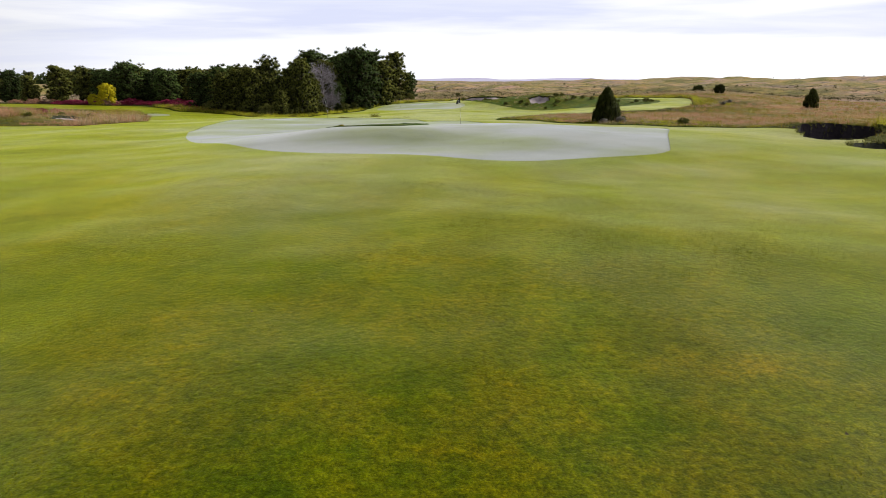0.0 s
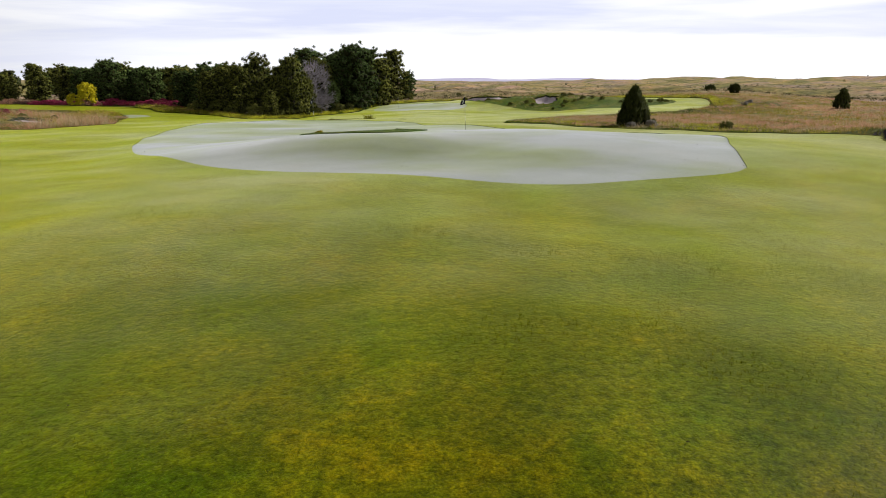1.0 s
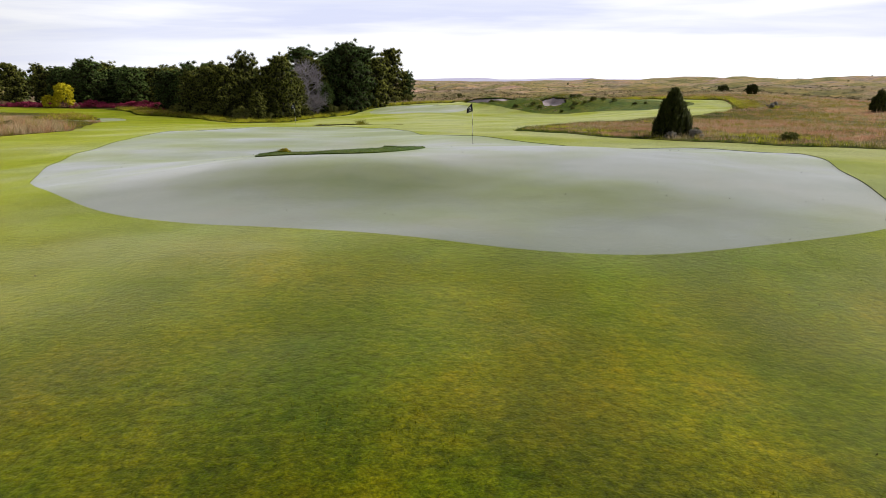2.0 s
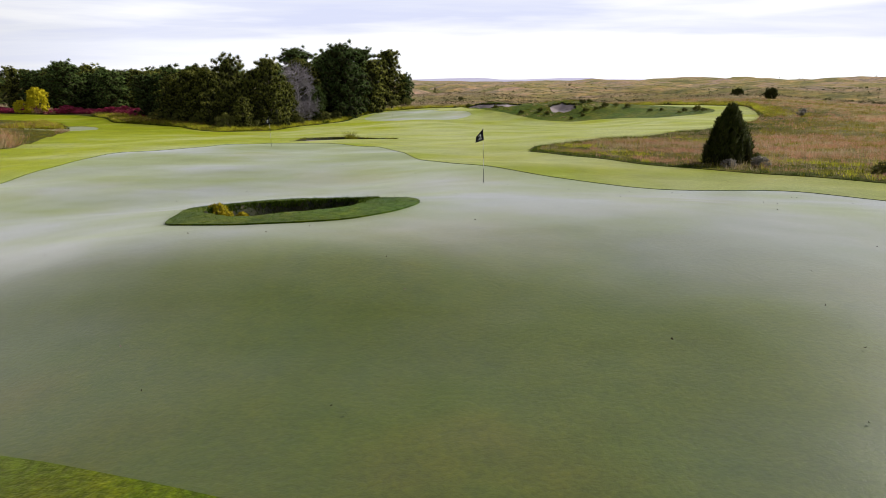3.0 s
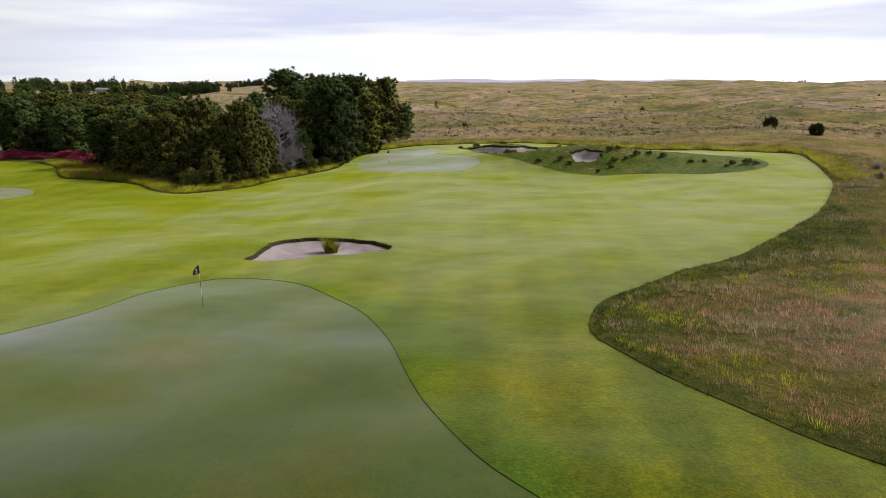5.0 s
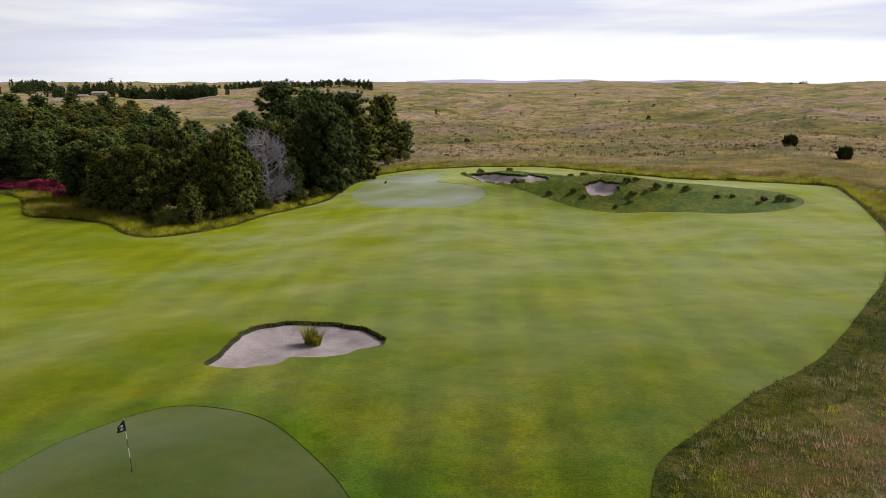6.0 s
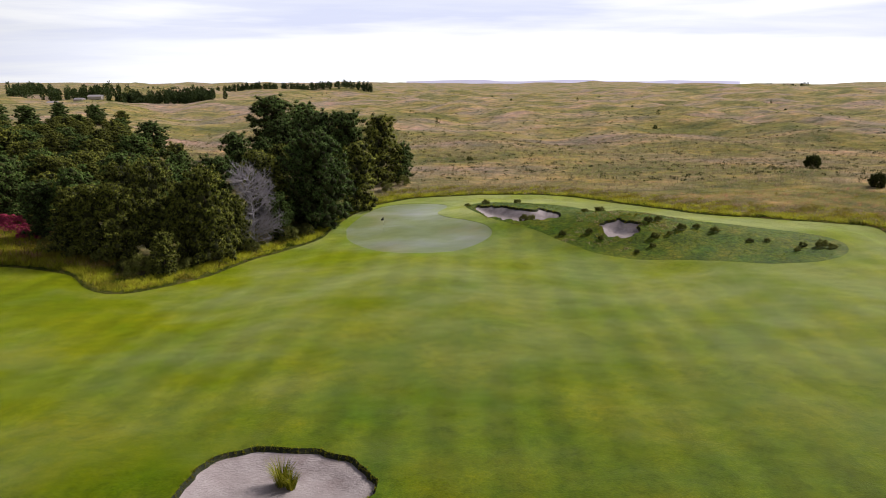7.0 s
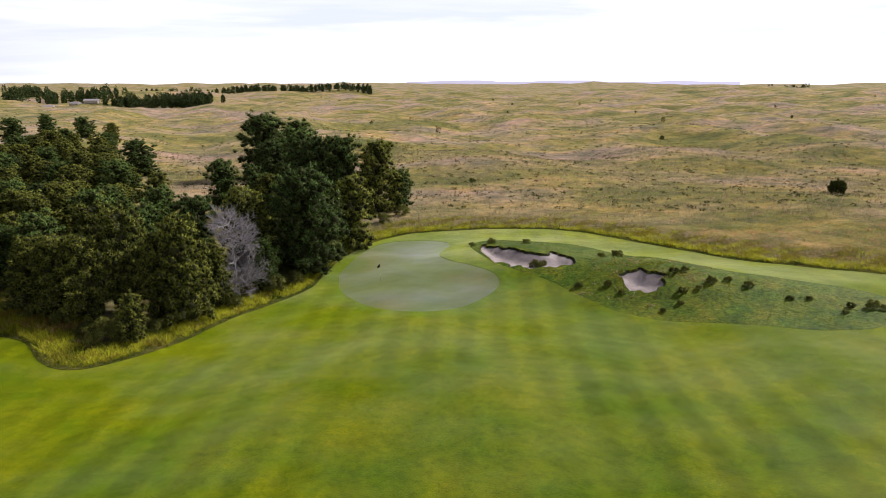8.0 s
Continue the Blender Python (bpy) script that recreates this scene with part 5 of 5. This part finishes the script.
# collar of the pot bunker, and grass hanging over the lips of the bunkers
p = scatter(grng, -8.7, -0.6, 41, 50.6, 260)
p = p[inside(L["collar"], p[:, 0], p[:, 1]) & ~in_pit(p)]
grass("collar_grass", grng, p, 0.045, 5, 0.05, 0.006, M_COLLAR_BLADE, "dense green grass ringing the pot bunker", lean=0.9)
for key, tall, n in (("pot", 0.07, 1700), ("fair", 0.07, 900), ("long", 0.12, 500), ("small", 0.12, 300), ("right", 0.2, 250), ("near", 0.3, 200)):
    q = PITS[key][0]
    idx = grng.integers(0, len(q), n)
    p = inset(q, 0.05)[idx] + grng.normal(0, 0.07, (n, 2))
    mid = q.mean(0)
    p = p[(p[:, 1] > mid[1] - 0.3 * (q[:, 1].max() - mid[1]))]
    grass("lip_grass", grng, p, tall, 7, 0.06, 0.012, M_COLLAR_BLADE if key == "pot" else M_SCRUB if key in ("right", "near") else M_FRINGE, "grass hanging over the lip of a bunker", lean=0.9)
# short blades of the fairway where it lies close under the path
M_BLADE = leafy("fairway_blades", (0.066, 0.086, 0.001), (0.200, 0.188, 0.004), 0.1)
p = scatter(grng, -13, 13, 2, 33, 150)
p = p[mown(p) & ~inside(L["green_front"], p[:, 0], p[:, 1])]
p = p[grng.uniform(0, 1, len(p)) < np.clip((13 - np.abs(p[:, 0])) / 8, 0, 1) * np.clip((33 - p[:, 1]) / 14, 0, 1)]
grass("fairway_blades", grng, p, 0.026, 2, 0.03, 0.006, M_BLADE, "short olive blades of mown fairway grass", lean=2.2)
# prairie beyond the course
p = scatter(grng, -110, 120, 168, 300, 0.45)
p = p[~mown(p)]
grass("prairie_grass", grng, p, 0.5, 9, 0.5, 0.04, M_STRAW, "tufts of tan prairie grass")


def tuft(x, y, tall):
    root = new("grass_tuft")
    n = 260
    a = grng.uniform(0, 6.2832, n)
    s = tall * grng.uniform(0.45, 1.0, n)
    d = np.column_stack([np.cos(a), np.sin(a), np.zeros(n)])
    p = d * (0.22 * tall * grng.uniform(0, 1, n))[:, None]
    side = np.column_stack([-np.sin(a), np.cos(a), np.zeros(n)]) * 0.014
    knee = p + d * (s * 0.25)[:, None] + np.column_stack([np.zeros(n), np.zeros(n), s * 0.7])
    tip = p + d * (s * 0.6)[:, None] + np.column_stack([np.zeros(n), np.zeros(n), s])
    co = np.stack([p - side, p + side, knee + side * 0.7, knee - side * 0.7, tip], 1).reshape(-1, 3)
    fa = [f for i in range(n) for f in ((5 * i, 5 * i + 1, 5 * i + 2, 5 * i + 3), (5 * i + 3, 5 * i + 2, 5 * i + 4))]
    part("blades", from_arrays("blades", co, fa, [M_FRINGE], smooth=False), root)
    root.matrix_world = pose(x, y, ground_height(x, y) - 0.02)
    return root


tagged(tuft(-9.2, 89.3, 1.35), "tall clump of green grass growing in the bunker sand", "grass tuft")
tagged(tuft(-8.7, 89.0, 0.9), "low clump of green grass growing in the bunker sand", "grass tuft")


# ---- far prairie: bushes, woods and buildings ----
def far_plants(name, rng, xy, size, per, mat, label, category, tallness=1.0, shape=1.0):
    s = rng.uniform(0.6, 1.4, len(xy)) * size
    z = height(xy[:, 0], xy[:, 1])
    c = np.column_stack([xy, z + s * 0.45 * tallness])
    co, fa = leaf_cloud(rng, c, np.column_stack([s * 0.5 * shape, s * 0.5 * shape, s * 0.5 * tallness]), per, size * 0.30, size * 0.12, 0.5)
    return tagged(new(name, from_arrays(name, co, fa, [mat], smooth=False)), label, category, kind="stuff")


frng = np.random.default_rng(14)
a, r = frng.uniform(radians(-42), radians(44), 7000), 185 * (1000 / 185) ** frng.uniform(0, 1, 7000)
p = np.column_stack([r * np.sin(a), r * np.cos(a)])
M_SHRUB = leafy("shrub_leaves", (0.026, 0.034, 0.012), (0.090, 0.090, 0.034), 0.3)
far_plants("prairie_shrubs", frng, p, 0.78, 22, M_SHRUB, "scattered low dark shrubs on the prairie", "shrub", 0.55, 1.3)
a, r = frng.uniform(radians(-15), radians(44), 70), 350 * (2500 / 350) ** frng.uniform(0, 1, 70)
p = np.column_stack([r * np.sin(a), r * np.cos(a)])
far_plants("prairie_junipers", frng, p, 2.0, 70, M_JUNIPER, "scattered dark junipers far out on the prairie", "tree", 1.2)


M_FAR_PINE = leafy("far_pine_needles", (0.022, 0.036, 0.014), (0.070, 0.095, 0.032), 0.2, 0.05)


def far_wood(n, x0, x1, y0, y1, size, label):
    p = np.column_stack([frng.uniform(x0, x1, n), frng.uniform(y0, y1, n)])
    far_plants("far_woods", frng, p, size, 130, M_FAR_PINE, label, "woods", 1.9, 0.75)


far_wood(120, -342, -236, 740, 800, 6, "dark belt of distant pines on the prairie")
far_wood(150, -420, -150, 1330, 1420, 6, "long thin line of distant pines")
far_wood(150, -690, -440, 860, 1050, 7, "distant pines on rising ground")
far_wood(6, -152, -135, 1340, 1360, 7, "small clump of distant pines")
far_wood(26, 1180, 1330, 2500, 2560, 8, "dark grove on the skyline")


M_RENDER = plain("tan_boards", (0.36, 0.31, 0.26), 0.8, 0.15, 0.6)


def far_house(x, y, wide, deep, tall, turn):
    root = new("farmhouse")
    bm = bmesh.new()
    bmesh.ops.create_cube(bm, size=1.0, matrix=Matrix.Translation((0, 0, tall / 2)) @ Matrix.Diagonal((wide, deep, tall, 1)))
    me = bpy.data.meshes.new("wall"); bm.to_mesh(me); bm.free(); me.materials.append(M_RENDER)
    part("wall", me, root)
    w, d, h = wide / 2 + 0.4, deep / 2 + 0.4, tall * 0.6
    co = [(-w, -d, tall), (w, -d, tall), (w, d, tall), (-w, d, tall), (-w, 0, tall + h), (w, 0, tall + h)]
    me = from_arrays("roof", co, [(0, 1, 5, 4), (2, 3, 4, 5), (1, 2, 5), (3, 0, 4), (3, 2, 1, 0)], [M_DEAD], smooth=False)
    part("roof", me, root)
    root.matrix_world = pose(x, y, ground_height(x, y) - 0.2, 0, 0, turn)
    return tagged(root, "low tan building with a grey roof near distant pines", "house")


far_wood(60, -640, -430, 1480, 1560, 7, "far line of pines beyond pale fields")


def ridge(x0, x1, y, low, high, seed):
    """Low tableland on the skyline, far beyond the prairie, with haze put into its glowing colour."""
    x = np.linspace(x0, x1, 90)
    t = np.linspace(0, 1, 90)
    top = low + (high - low) * np.clip(0.55 + 0.5 * waves(x, 0 * x, seed, 5, 900, 120), 0, 1) * np.clip(6 * t, 0, 1) * np.clip(5 * (1 - t), 0, 1)
    co = np.concatenate([np.column_stack([x, 0 * x + y, 0 * x - 40]), np.column_stack([x, 0 * x + y, top]), np.column_stack([x, 0 * x + y + 300, top - 5])])
    fa = [(r * 90 + i, r * 90 + i + 1, (r + 1) * 90 + i + 1, (r + 1) * 90 + i) for r in (0, 1) for i in range(89)]
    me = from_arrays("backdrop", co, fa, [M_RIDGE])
    return tagged(new("backdrop", me), "low tableland far away on the skyline, haze in its glowing colour", "hills", kind="structure")


# Lavender haze is painted in, and emission lifts the ridge to a pale tone.
M_RIDGE = plain("hazy_hills", (0.50, 0.46, 0.58), 1.0, 0.08, 0.004)
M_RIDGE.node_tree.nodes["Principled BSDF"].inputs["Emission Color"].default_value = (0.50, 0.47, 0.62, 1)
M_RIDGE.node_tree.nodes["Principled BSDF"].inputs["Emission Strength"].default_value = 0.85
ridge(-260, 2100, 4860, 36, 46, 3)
far_house(-352, 742, 13, 8, 2.8, 8)
far_house(-372, 748, 9, 7, 2.6, -5)
far_house(-430, 800, 10, 7, 2.8, 15)

# specks of leaf litter and divots on the mown grass
p = scatter(grng, -22, 30, 5, 95, 0.09)
p = p[mown(p) & ~in_pit(p) & ~inside(L["collar"], p[:, 0], p[:, 1])]
n = len(p)
z = height(p[:, 0], p[:, 1]) + 0.012
a = grng.uniform(0, 6.28, n)
s = grng.uniform(0.010, 0.024, n)
co = np.stack([np.column_stack([p[:, 0] + s * np.cos(a + k * 2.1) * f, p[:, 1] + s * np.sin(a + k * 2.1) * f, z + g]) for k, f, g in ((0, 1.5, 0.0), (1, 0.7, 0.03), (2, 0.9, 0.0))], 1).reshape(-1, 3)
tagged(new("leaf_litter", from_arrays("leaf_litter", co, np.arange(3 * n).reshape(-1, 3), [M_BARK], smooth=False)), "scattered dark fallen leaves on the mown grass", "leaves", kind="stuff")
